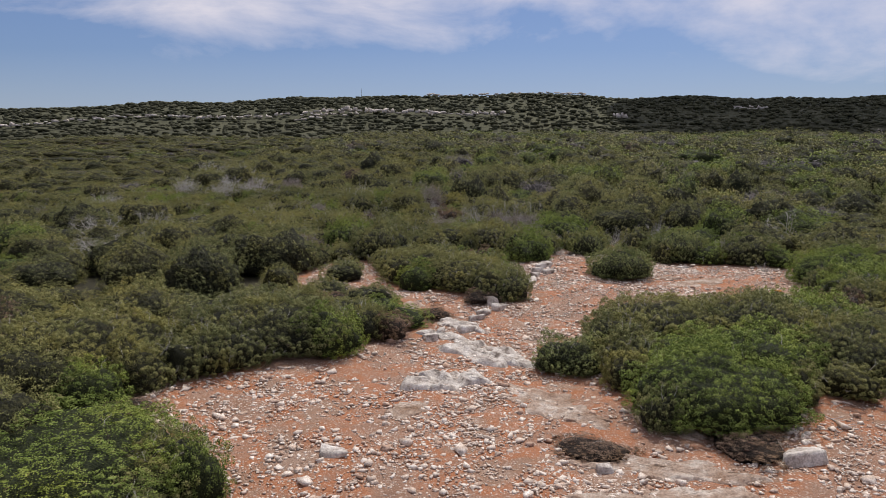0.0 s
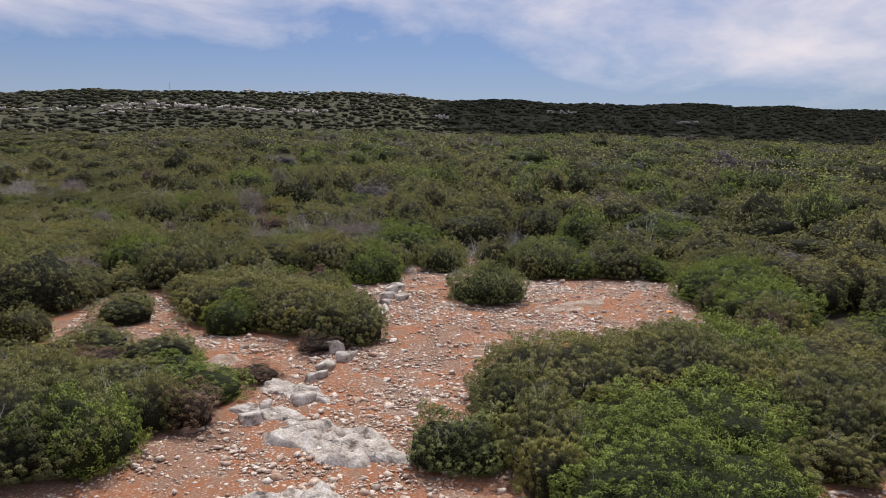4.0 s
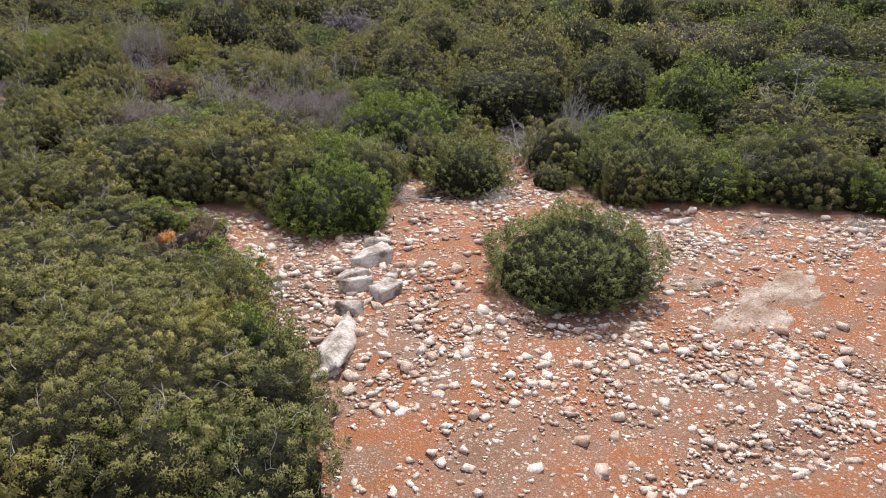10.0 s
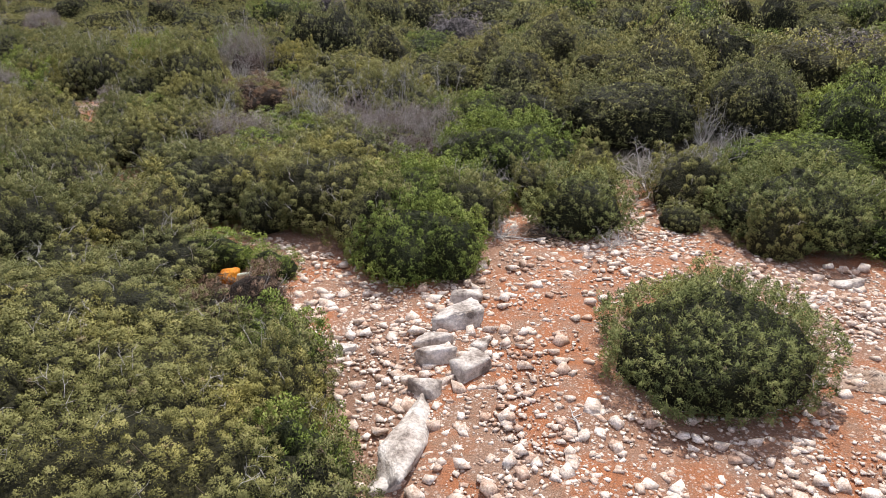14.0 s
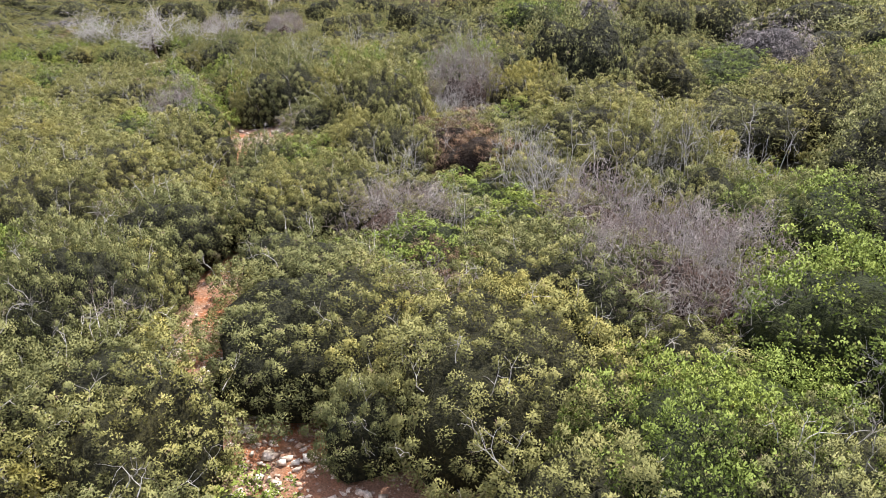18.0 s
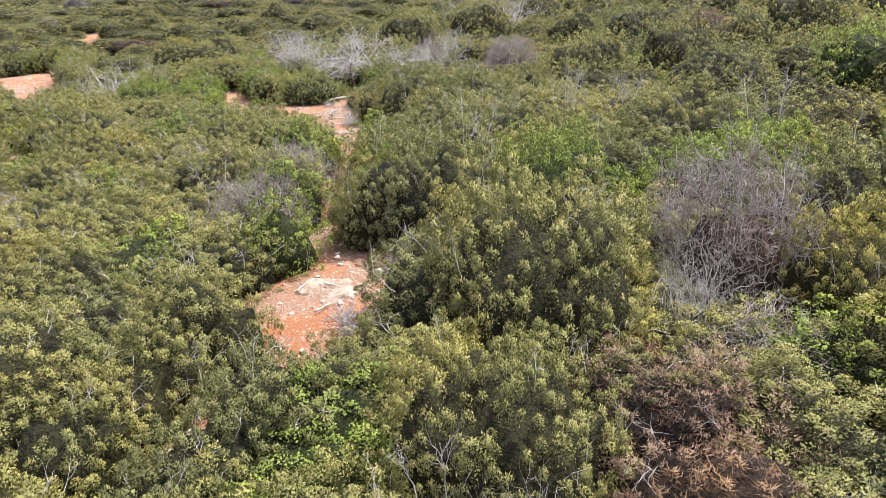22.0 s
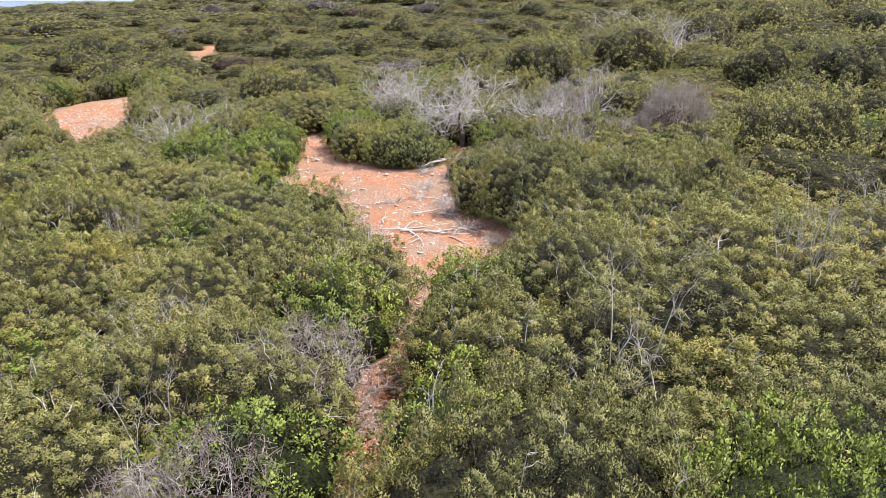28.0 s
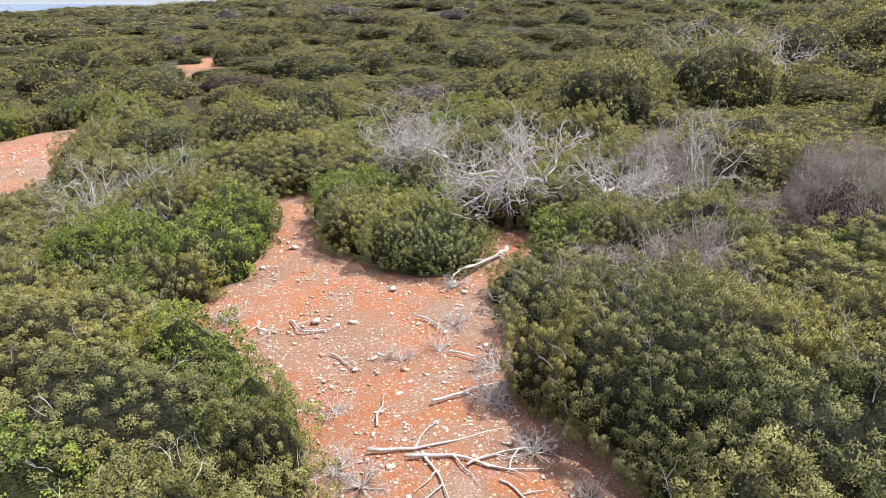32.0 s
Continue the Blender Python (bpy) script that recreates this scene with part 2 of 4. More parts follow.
def soil():
    """Red earth with paler trodden dust, grey-brown litter and embedded pebbles."""
    m, t, bsdf = material("red_soil")
    earth = ramp(t, noise_of(t, 0.45, 6.0, 0.6), [(0.3, (0.24, 0.14, 0.095)), (0.44, (0.33, 0.19, 0.128)), (0.53, (0.39, 0.158, 0.076)), (0.6, (0.31, 0.19, 0.13)), (0.72, (0.36, 0.25, 0.19))])
    earth = mixed(t, ramp(t, noise_of(t, 2.3, 6.0), [(0.5, (0, 0, 0)), (0.72, (0.7, 0.7, 0.7))]), earth, (0.3, 0.2, 0.15))
    g = t.nodes.new("ShaderNodeNewGeometry")
    for scale, edge, gate_at, tone in ((11.0, 0.3, 0.36, (0.56, 0.45, 0.375)), (24.0, 0.34, 0.4, (0.56, 0.46, 0.39)), (17.0, 0.26, 0.5, (0.2, 0.12, 0.085))):
        v = node(t, "ShaderNodeTexVoronoi", Scale=scale)
        t.links.new(g.outputs["Position"], v.inputs["Vector"])
        grit = ramp(t, v.outputs["Distance"], [(edge - 0.12, (0.85, 0.85, 0.85)), (edge, (0, 0, 0))])
        gate = ramp(t, noise_of(t, 0.1 * scale, 3.0), [(gate_at, (0, 0, 0)), (gate_at + 0.15, (1, 1, 1))])
        earth = mixed(t, mixed(t, 1.0, grit, gate, "MULTIPLY"), earth, tone)
    fleck = ramp(t, noise_of(t, 55.0, 3.0), [(0.35, (0.7, 0.7, 0.7)), (0.65, (1.2, 1.2, 1.2))])
    t.links.new(mixed(t, 1.0, earth, fleck, "MULTIPLY"), bsdf.inputs["Base Color"])
    bsdf.inputs["Roughness"].default_value = 0.95
    bsdf.inputs["Specular IOR Level"].default_value = 0.15
    bumped(t, bsdf, noise_of(t, 16.0, 8.0, 0.7), 0.9, 0.05)
    return m


SOIL = soil()
# brown litter, its colour taken darker to paint the shade between bushes
SHADED_LITTER = plain("shaded_scrub_floor", [(0.35, (0.03, 0.028, 0.016)), (0.65, (0.07, 0.062, 0.036))], 0.8, 0.95, 0.05, 9.0)


# ---- shape of the land ----
def smooth(a, b, v):
    u = np.clip((v - a) / (b - a), 0, 1)
    return u * u * (3 - 2 * u)


def ripple(x, y, size, seed):
    """Cheap smooth noise of about -1 to 1."""
    out = 0.0
    r = np.random.RandomState(seed)
    for k in range(7):
        a, p = r.uniform(0, 6.283, 2)
        f = r.uniform(0.7, 1.6) / size * 6.283 / 2
        out = out + np.sin((np.cos(a) * x + np.sin(a) * y) * f + p + 1.3 * np.sin((np.sin(a) * x - np.cos(a) * y) * f * 0.6 + p * 2))
    return out / 3.4


def land(x, y):
    x, y = np.asarray(x, float), np.asarray(y, float)
    yy = np.where(y < 225, y, 225 + 8 * (1 - np.exp(-(np.maximum(y, 225) - 225) / 8)))
    z = -0.85 + 0.065 * (yy - 30) + 0.018 * np.maximum(0, yy - 62)
    z = z + 0.55 * np.exp(-((x + 1) ** 2 + (y - 56) ** 2) / 130)
    west = smooth(-60, -420, x)
    crest = 36.8 + 3.0 * ripple(x, 0 * y, 260, 5) + 1.2 * ripple(x, y, 60, 6)
    z = z * (1 - 0.75 * west) + crest * smooth(290, 470, y) * (1 - smooth(-430, -800, x)) * (1 - 0.75 * smooth(560, 1500, y))
    z = z - 22 * smooth(-430, -800, x)
    z = z + 0.06 * ripple(x, y, 3.0, 7) + 0.12 * ripple(x, y, 9.0, 8)
    return z + np.where(np.hypot(x, y - 40) > 90, 0.6 * ripple(x, y, 40.0, 9), 0.0)


CLEARING = [(-4.2, 4), (-4.2, 13.2), (-8.2, 16.6), (-7.4, 18.8), (-2.9, 21.2), (-2.5, 22.6), (-0.6, 23.6), (0.2, 26.4), (1.6, 28.2), (3.4, 28.2), (3.5, 30.5), (3.1, 32.0),
            (2.8, 34.2), (1.7, 36.0), (2.3, 37.2), (5.8, 37.6), (6.4, 39.8), (10.5, 39.6), (11.3, 37.3), (14.0, 36.5), (15.2, 35.2), (17.5, 34.7), (17.0, 32.3),
            (15.1, 29.6), (15.4, 27.0), (14.4, 25.6), (12.6, 25.8), (8.6, 25.4), (5.0, 23.6), (4.5, 18.8), (4.7, 16.2), (5.6, 15.2), (8.0, 16.0), (9.4, 17.5), (13, 17.8), (14, 4)]
CLEARING_TWO = [(-11.4, 56.0), (-13.6, 56.6), (-15.3, 57.1), (-16.8, 57.7), (-20.6, 57.5), (-22.0, 59.2), (-23.6, 61.0), (-22.8, 61.6), (-20.6, 61.2), (-18.9, 61.5),
                (-19.8, 63.2), (-20.0, 64.8), (-18.0, 64.8), (-18.0, 62.8), (-16.6, 61.5), (-15.0, 60.0), (-13.0, 59.8), (-11.7, 59.5), (-11.3, 58.2)]
CLEARING_THREE = [(-29.8, 55.8), (-30.2, 57.6), (-33.0, 58.8), (-36.5, 60.2), (-38.5, 61.8), (-41.8, 62.4), (-42.8, 60.0), (-40.4, 57.4), (-38.0, 55.8), (-33.6, 55.6)]
TRAILS = [((-4.4, 45.6), (-5.4, 48.6), (-6.3, 50.1), (-8.4, 52.2), (-10.7, 55.0), (-12.6, 57.2)), ((3.0, 37.2), (1.9, 38.2), (0.3, 38.95), (-0.5, 39.45), (-1.35, 40.3), (-1.7, 41.2), (-2.4, 42.7)), ((-2.4, 42.7), (-2.8, 43.5), (-3.7, 44.8), (-4.4, 45.6)),
          ((0.6, 27.9), (-1.6, 29.1), (-3.4, 30.1), (-5.8, 31.0)), ((10.0, 39.0), (9.6, 41.0)), ((-5.4, 50.9), (-6.2, 49.6)), ((-5.7, 50.2), (-5.2, 49.2), (-4.7, 48.3)),
          ((-29.9, 56.0), (-28.4, 54.8)), ((-21.2, 51.8), (-18.6, 50.6)), ((-22.8, 61.2), (-26.0, 62.3)), ((-62, 78), (-57, 72), (-55, 68)),
          ((-3.0, 30.4), (-3.4, 33.0), (-4.0, 35.3)), ((-5.8, 31.0), (-5.9, 34.0), (-6.7, 39.0))]
WIDTHS = [0.3, 0.5, 0.14, 0.85, 0.4, 0.95, 0.65, 0.5, 0.42, 0.5, 0.8, 0.5, 0.4]


def inside(poly, x, y):
    out = np.zeros(np.shape(x), bool)
    for (ax, ay), (bx, by) in zip(poly, poly[1:] + poly[:1]):
        if ay != by:
            out ^= ((ay > y) != (by > y)) & (x < (bx - ax) * (y - ay) / (by - ay) + ax)
    return out


def along(line, x, y):
    best = np.full(np.shape(x), 1e9)
    for (ax, ay), (bx, by) in zip(line, line[1:]):
        dx, dy = bx - ax, by - ay
        u = np.clip(((x - ax) * dx + (y - ay) * dy) / (dx * dx + dy * dy), 0, 1)
        best = np.minimum(best, np.hypot(x - ax - u * dx, y - ay - u * dy))
    return best


def open_by(x, y):
    """Metres by which a place lies inside bare ground (negative: out in the scrub)."""
    x, y = np.asarray(x, float), np.asarray(y, float)
    best = np.full(np.shape(x), -1e9)
    for poly in (CLEARING, CLEARING_TWO, CLEARING_THREE):
        d = along(poly + poly[:1], x, y)
        best = np.maximum(best, np.where(inside(poly, x, y), d, -d))
    for line, w in zip(TRAILS, WIDTHS):
        best = np.maximum(best, w - along(line, x, y))
    return best


ROUTE = [(1, 4), (3, 22), (3.5, 33), (-1, 40), (-5, 48), (-10, 55), (-17, 60), (-22, 63)]


def axis(a, b, step, low, high):
    left, right = [a], [b]
    s = step
    while left[-1] > low:
        s *= 1.13
        left.append(left[-1] - s)
    s = step
    while right[-1] < high:
        s *= 1.13 if right[-1] < 150 else 1.05
        right.append(right[-1] + min(s, 160))
    return np.array(left[:0:-1] + list(np.arange(a, b, step)) + right)


def mesh_of(name, verts, faces, mat, normals=None):
    """A mesh of triangles from arrays, shaded by the normals where they are given."""
    me = bpy.data.meshes.new(name)
    verts, faces = np.asarray(verts, np.float32), np.asarray(faces, np.int32)
    me.vertices.add(len(verts))
    me.vertices.foreach_set("co", verts.ravel())
    me.loops.add(3 * len(faces))
    me.loops.foreach_set("vertex_index", faces.ravel())
    me.polygons.add(len(faces))
    me.polygons.foreach_set("loop_start", np.arange(0, 3 * len(faces), 3, dtype=np.int32))
    me.materials.append(mat)
    me.update(calc_edges=True)
    if normals is not None:
        soften(me)
        layer = me.attributes.new("custom_normal", "FLOAT_VECTOR", "POINT")
        layer.data.foreach_set("vector", np.asarray(normals, np.float32).ravel())
    return me


def soften(me):
    me.polygons.foreach_set("use_smooth", np.ones(len(me.polygons), bool))
    return me


# ---- ground ----
gx, gy = axis(-46, 22, 0.34, -2600, 2200), axis(4, 72, 0.34, -400, 3400)
GX, GY = np.meshgrid(gx, gy)
rows_n, cols_n = GX.shape
near_open = open_by(GX, GY)
GZ = land(GX, GY) + np.where(near_open > 0, 0.025 * ripple(GX, GY, 0.8, 31), 0)
idx = np.arange(rows_n * cols_n).reshape(rows_n, cols_n)
quads = np.stack([idx[:-1, :-1], idx[:-1, 1:], idx[1:, 1:], idx[1:, :-1]], -1).reshape(-1, 4)
tris = np.concatenate([quads[:, [0, 1, 2]], quads[:, [0, 2, 3]]])
ground_mesh = soften(mesh_of("ground", np.stack([GX, GY, GZ], -1).reshape(-1, 3), tris, SOIL))
ground_mesh.materials.append(SHADED_LITTER)
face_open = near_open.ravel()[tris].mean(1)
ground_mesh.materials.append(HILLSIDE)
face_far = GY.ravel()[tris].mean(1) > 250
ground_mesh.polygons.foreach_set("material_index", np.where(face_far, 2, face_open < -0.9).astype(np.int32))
tagged(new("ground", ground_mesh), "red stony earth and litter under coastal scrub", "ground", kind="structure")
sea_mesh = mesh_of("sea", [(-9000, -6000, -9), (-640, -6000, -9), (-640, 9000, -9), (-9000, 9000, -9)], [(0, 1, 2), (0, 2, 3)], SEA)
tagged(new("water", sea_mesh), "calm blue sea beyond the scrubland", "sea", kind="structure")


# ---- makers of plants and stones ----
def spheres(level):
    bm = bmesh.new()
    bmesh.ops.create_icosphere(bm, subdivisions=level, radius=1.0)
    v = np.array([x.co[:] for x in bm.verts])
    f = np.array([[x.index for x in p.verts] for p in bm.faces])
    bm.free()
    return v, f


BALL = {k: spheres(k) for k in (1, 2, 3)}


def shell(rng, r, h, step, clump, rise, rough=0.15):
    """A wind-clipped dome of leaf clumps: one closed crinkled surface. Returns vertices, faces and normals of the upper side."""
    wave = [(rng.uniform(0, 6.28), k) for k in (2, 3, 5, 7)]
    seed = rng.randint(9999)

    def base(a, t):
        edge = 1 + sum(0.16 / k * np.sin(k * a + p) for p, k in wave)
        s_, c_ = np.sin(np.minimum(t, math.pi / 2)), np.cos(np.minimum(t, math.pi / 2))
        tuck = np.maximum(t - math.pi / 2, 0)
        rho = r * edge * (s_ - 0.6 * tuck)
        z = h * np.maximum(c_, 0) ** 0.66 - 0.25 * h * tuck
        x, y = rho * np.cos(a), rho * np.sin(a)
        swell = 1 + (0.16 * ripple(x, y, 0.85, seed) + 0.1 * ripple(x + z, y - z, 0.42, seed + 1)) * np.minimum(1, 1.4 / (r + 0.4))
        return np.stack([x * (0.5 + 0.5 * swell), y * (0.5 + 0.5 * swell), z * swell + 0.12 * h], -1)

    rings = max(4, int((r + h) * 1.25 / step))
    V, count, start = [base(np.zeros(1), np.zeros(1))], [1], [0]
    top = 1.86
    for k in range(1, rings + 1):
        t = top * k / rings
        n = max(6, int(2 * math.pi * r * math.sin(min(t, 1.57)) / step))
        a = (np.arange(n) + 0.5 * (k % 2)) * 2 * math.pi / n
        start.append(start[-1] + count[-1])
        count.append(n)
        V.append(base(a, np.full(n, t)))
    V = np.concatenate(V)
    F = []
    for k in range(rings):
        n, m, s0, s1 = count[k], count[k + 1], start[k], start[k + 1]
        if k == 0:
            F += [(0, s1 + j, s1 + (j + 1) % m) for j in range(m)]
            continue
        i = j = 0
        while i < n or j < m:
            if j < m and (i == n or (j + 0.5) * n <= (i + 0.5) * m):
                F.append((s0 + i % n, s1 + j % m, s1 + (j + 1) % m))
                j += 1
            else:
                F.append((s0 + i % n, s1 + j % m, s0 + (i + 1) % n))
                i += 1
    F = np.array(F)
    out = V / [r, r, h] ** np.array(2.0) + [0, 0, 0.15 / h]
    out /= np.linalg.norm(out, axis=1)[:, None]
    # leaf clumps: each surface point belongs to its nearest clump, which bulges outwards
    seeds = V[rng.choice(len(V), size=max(8, min(len(V) // 3, int(len(V) * (step / clump) ** 2))), replace=False)] + rng.normal(size=(1, 3)) * 0.01
    lift = rng.uniform(0.25, 1.5, len(seeds))
    near = np.zeros(len(V))
    own = np.zeros(len(V), int)
    for lo in range(0, len(V), 400):
        d = np.linalg.norm(V[lo:lo + 400, None] - seeds[None], axis=2)
        own[lo:lo + 400] = d.argmin(1)
        near[lo:lo + 400] = d.min(1)
    bulge = np.maximum(0, 1 - (near / (clump * 0.75)) ** 2) * lift[own]
    V = V + out * (rise * (bulge - 0.55) + rng.normal(size=len(V)) * step * rough)[:, None]
    return V, F, out, bulge


def skin(rng, V, out, bulge, n, proud=0.03, loose=0.04):
    """Places on the crown, more of them on the clumps."""
    weight = (0.12 + bulge) * (V[:, 2] > 0.06)
    pick = rng.choice(len(V), size=n, p=weight / weight.sum())
    return V[pick] + rng.normal(size=(n, 3)) * loose + out[pick] * proud, out[pick]


def apart(rng, V, out, gap, bulge=None):
    """Places on the crown that keep a distance from one another, fewer of them in the hollows."""
    good = V[:, 2] > 0.05
    if bulge is not None:
        good &= (bulge > 0.18) | (rng.uniform(size=len(V)) < 0.2)
    order = rng.permutation(np.nonzero(good)[0])
    free = np.ones(len(V), bool)
    kept = []
    for i in order:
        if free[i]:
            kept.append(i)
            free &= np.sum((V - V[i]) ** 2, 1) > (gap * rng.uniform(0.7, 1.25)) ** 2
    return V[kept], out[kept]


def sprays(rng, p, nrm, reach, blades, length, width, leafy=False, spread=0.7, up=0.4, tall=0.45):
    """Foliage: round puffs of short scaly sprigs that stand out from the crown. Returns vertices, faces and the tufts' rounded normals."""
    n = len(p)
    unit = lambda q: q / (np.linalg.norm(q, axis=1)[:, None] + 1e-9)
    grow = unit(nrm * 0.8 + [0, 0, up] + rng.normal(size=p.shape) * 0.2)
    size = reach * rng.uniform(0.65, 1.3, n)
    base = p + grow * (size * rng.uniform(-1.1, 0.3, n))[:, None]
    grow, base, size, outward = (np.repeat(q, blades, 0) for q in (grow, base, size, nrm))
    m = n * blades
    d = unit(grow * 0.7 + rng.normal(size=(m, 3)) * spread)
    along_axis = np.sum(d * grow, 1)[:, None] * grow
    root = base + (d + tall * along_axis) * (size * rng.uniform(0.66, 1.0, m))[:, None]
    way = unit(d * 0.45 + grow * 0.15 + rng.normal(size=(m, 3)) * 0.6)
    shade = unit(d + outward * 0.2 + [0, 0, 0.1] + rng.normal(size=(m, 3)) * (0.3 if leafy else 0.12))
    side = unit(np.cross(way, shade + rng.normal(size=(m, 3)) * 0.5))
    ln, w = (length * rng.uniform(0.6, 1.3, m))[:, None], (width * rng.uniform(0.7, 1.3, m))[:, None]
    tip = root + way * ln
    face_up = np.sum(np.cross(side, way) * shade, 1) < 0
    side[face_up] *= -1
    if leafy:
        waist = root + way * ln * 0.55
        V = np.stack([root, waist + side * w, tip, waist - side * w], 1)
        i = np.arange(m)[:, None] * 4
        F = np.concatenate([i + [0, 1, 2], i + [0, 2, 3]])
    else:
        V = np.stack([root - side * w, root + side * w, tip], 1)
        F = np.arange(3 * m).reshape(-1, 3)
    return V.reshape(-1, 3), F, np.repeat(shade, V.shape[1], 0)


def tubes(segs, sides=3):
    """Tapered sticks from rows of start, end, start radius and end radius."""
    segs = np.asarray(segs, float)
    a, b, ra, rb = segs[:, :3], segs[:, 3:6], segs[:, 6], segs[:, 7]
    d = b - a
    d /= np.linalg.norm(d, axis=1)[:, None] + 1e-9
    u = np.cross(d, np.where(np.abs(d[:, 2:]) > 0.8, [[1.0, 0, 0]], [[0, 0, 1.0]]))
    u /= np.linalg.norm(u, axis=1)[:, None] + 1e-9
    w = np.cross(d, u)
    V = []
    for ends, rad in ((a, ra), (b, rb)):
        for k in range(sides):
            t = 2 * math.pi * k / sides
            V.append(ends + (u * math.cos(t) + w * math.sin(t)) * rad[:, None])
    V = np.stack(V, 1).reshape(-1, 3)
    i = np.arange(len(segs))[:, None] * 2 * sides
    F = []
    for k in range(sides):
        n = (k + 1) % sides
        F += [i + [k, n, sides + n], i + [k, sides + n, sides + k]]
    return V, np.concatenate(F)


def limbs(rng, starts, length, radius, levels, wander=0.35, droop=0.0, fork=3, lift=0.1):
    """Crooked branches that fork: rows for tubes()."""
    out, todo = [], [(np.array(p, float), np.array(d, float), length, radius, 0) for p, d in starts]
    while todo:
        p, d, ln, r, lvl = todo.pop()
        steps = 3 if lvl < 2 else 2
        for s in range(steps):
            d = d + rng.normal(size=3) * wander + np.array([0, 0, lift - droop])
            d /= np.linalg.norm(d)
            q = p + d * ln / steps
            q[2] = max(q[2], 0.01)
            r2 = r * (0.8 if s < steps - 1 else 0.62)
            out.append((*p, *q, r, r2))
            p, r = q, r2
            if lvl < levels and (s > 0 or lvl > 0):
                for _ in range(fork if s == steps - 1 else 1):
                    e = d + rng.normal(size=3) * 0.75
                    todo.append((p.copy(), e / np.linalg.norm(e), ln * rng.uniform(0.5, 0.75), r * 0.8, lvl + 1))
    return out


def part(name, me, parent, label=""):
    ob = new(name, me)
    ob.parent = parent
    if label:
        tagged(ob, label)
    return ob


def bush_meshes(seed, r, h, kind):
    rng = np.random.RandomState(seed)
    blades, length, width, gap, dead = KINDS[kind]
    V, _, out_, bulge = shell(np.random.RandomState(seed), r, h, 0.07, 0.44, 0.26)
    out = {}
    if kind == "grey":
        p, nrm = skin(rng, V, out_, bulge, int(150 * (r / 1.5) ** 1.6), -0.24, 0.08)
        twigs = limbs(rng, [(a, b + [0, 0, 0.4]) for a, b in zip(p, nrm)], 0.28, 0.0085, 2, 0.42, fork=2)
        p, nrm = skin(rng, V, out_, bulge, int(13000 * (r / 1.5) ** 2), -0.08, 0.09)
        way = nrm * 0.5 + rng.normal(size=p.shape)
        way *= (rng.uniform(0.04, 0.14, len(p)) / np.linalg.norm(way, axis=1))[:, None]
        thin = 0.0034
        twigs += [(*a, *b, thin, thin * 0.6) for a, b in zip(p - way * 0.5, p + way * 0.5)]
        out["crown"] = mesh_of("crown", *tubes(twigs), GREYTWIG)
    else:
        p, nrm = apart(rng, V + out_ * (0.06 * (bulge - 0.5))[:, None], out_, gap, bulge)
        leafage = sprays(rng, p, nrm, gap * 0.57, blades, length, width, kind == "lentisk", *((0.6, 1.1, 1.8) if kind == "plumed" else (0.7, 0.4, 0.45)))
        out["crown"] = mesh_of("crown", leafage[0], leafage[1], LEAF[kind], leafage[2])
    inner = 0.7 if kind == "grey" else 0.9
    # shell under the tufts, its colour darkened to read as interior shade
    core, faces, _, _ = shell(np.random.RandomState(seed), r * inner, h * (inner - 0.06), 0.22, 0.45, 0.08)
    out["leaf_mass"] = mesh_of("leaf_mass", core, faces, SHADED_MASS[kind])
    starts = []
    for k in range(6):
        a = rng.uniform(0, 6.28)
        starts.append(((0.15 * r * math.cos(a), 0.15 * r * math.sin(a), 0.0), (math.cos(a), math.sin(a), 0.9)))
    out["stem"] = mesh_of("stem", *tubes(limbs(rng, starts, 0.55 * r, 0.035, 1, 0.25)), BARK)
    n = int(dead * (r / 1.5) ** 1.5)
    st = [(q - m * 0.08, m + np.array([0, 0, 0.3])) for q, m in zip(*skin(rng, V, out_, bulge, n))] if n else []
    if st:
        out["bleached_twig"] = mesh_of("bleached_twig", *tubes(limbs(rng, st, 0.26, 0.0065, 1, 0.35, fork=3)), BLEACHED)
    return out


# blades in a tuft, their length and half width, metres between tufts, bare twigs
KINDS = {
    "juniper": (165, 0.027, 0.0075, 0.165, 26),
    "olive": (165, 0.027, 0.0078, 0.17, 24),
    "plumed": (64, 0.04, 0.0075, 0.115, 16),
    "lentisk": (70, 0.036, 0.0115, 0.18, 4),
    "heath": (70, 0.05, 0.005, 0.14, 14),
    "grey": (20, 0.06, 0.004, 0.17, 20),
}
LABELS = {
    "juniper": "dense dark green juniper bush on stony soil",
    "olive": "olive-yellow wind-clipped juniper bush",
    "plumed": "rounded green juniper bush with upright feathery plumes",
    "lentisk": "bright green leafy mastic bush",
    "heath": "low rusty brown dry heath cushion",
    "grey": "grey-brown half-dead twiggy bush",
}
PROTO = {}
for kind in KINDS:
    common = kind in ("juniper", "olive", "lentisk")
    for size, many in ((0.8, 3 if common else 2), (1.5, 4 if common else 2), (2.4, 2 if common else 0)):
        many = min(many, 1) if kind == "plumed" else many
        PROTO[kind, size] = [bush_meshes(100 + 10 * len(PROTO) + k, size, 0.6 + 0.4 * size, kind) for k in range(many)]


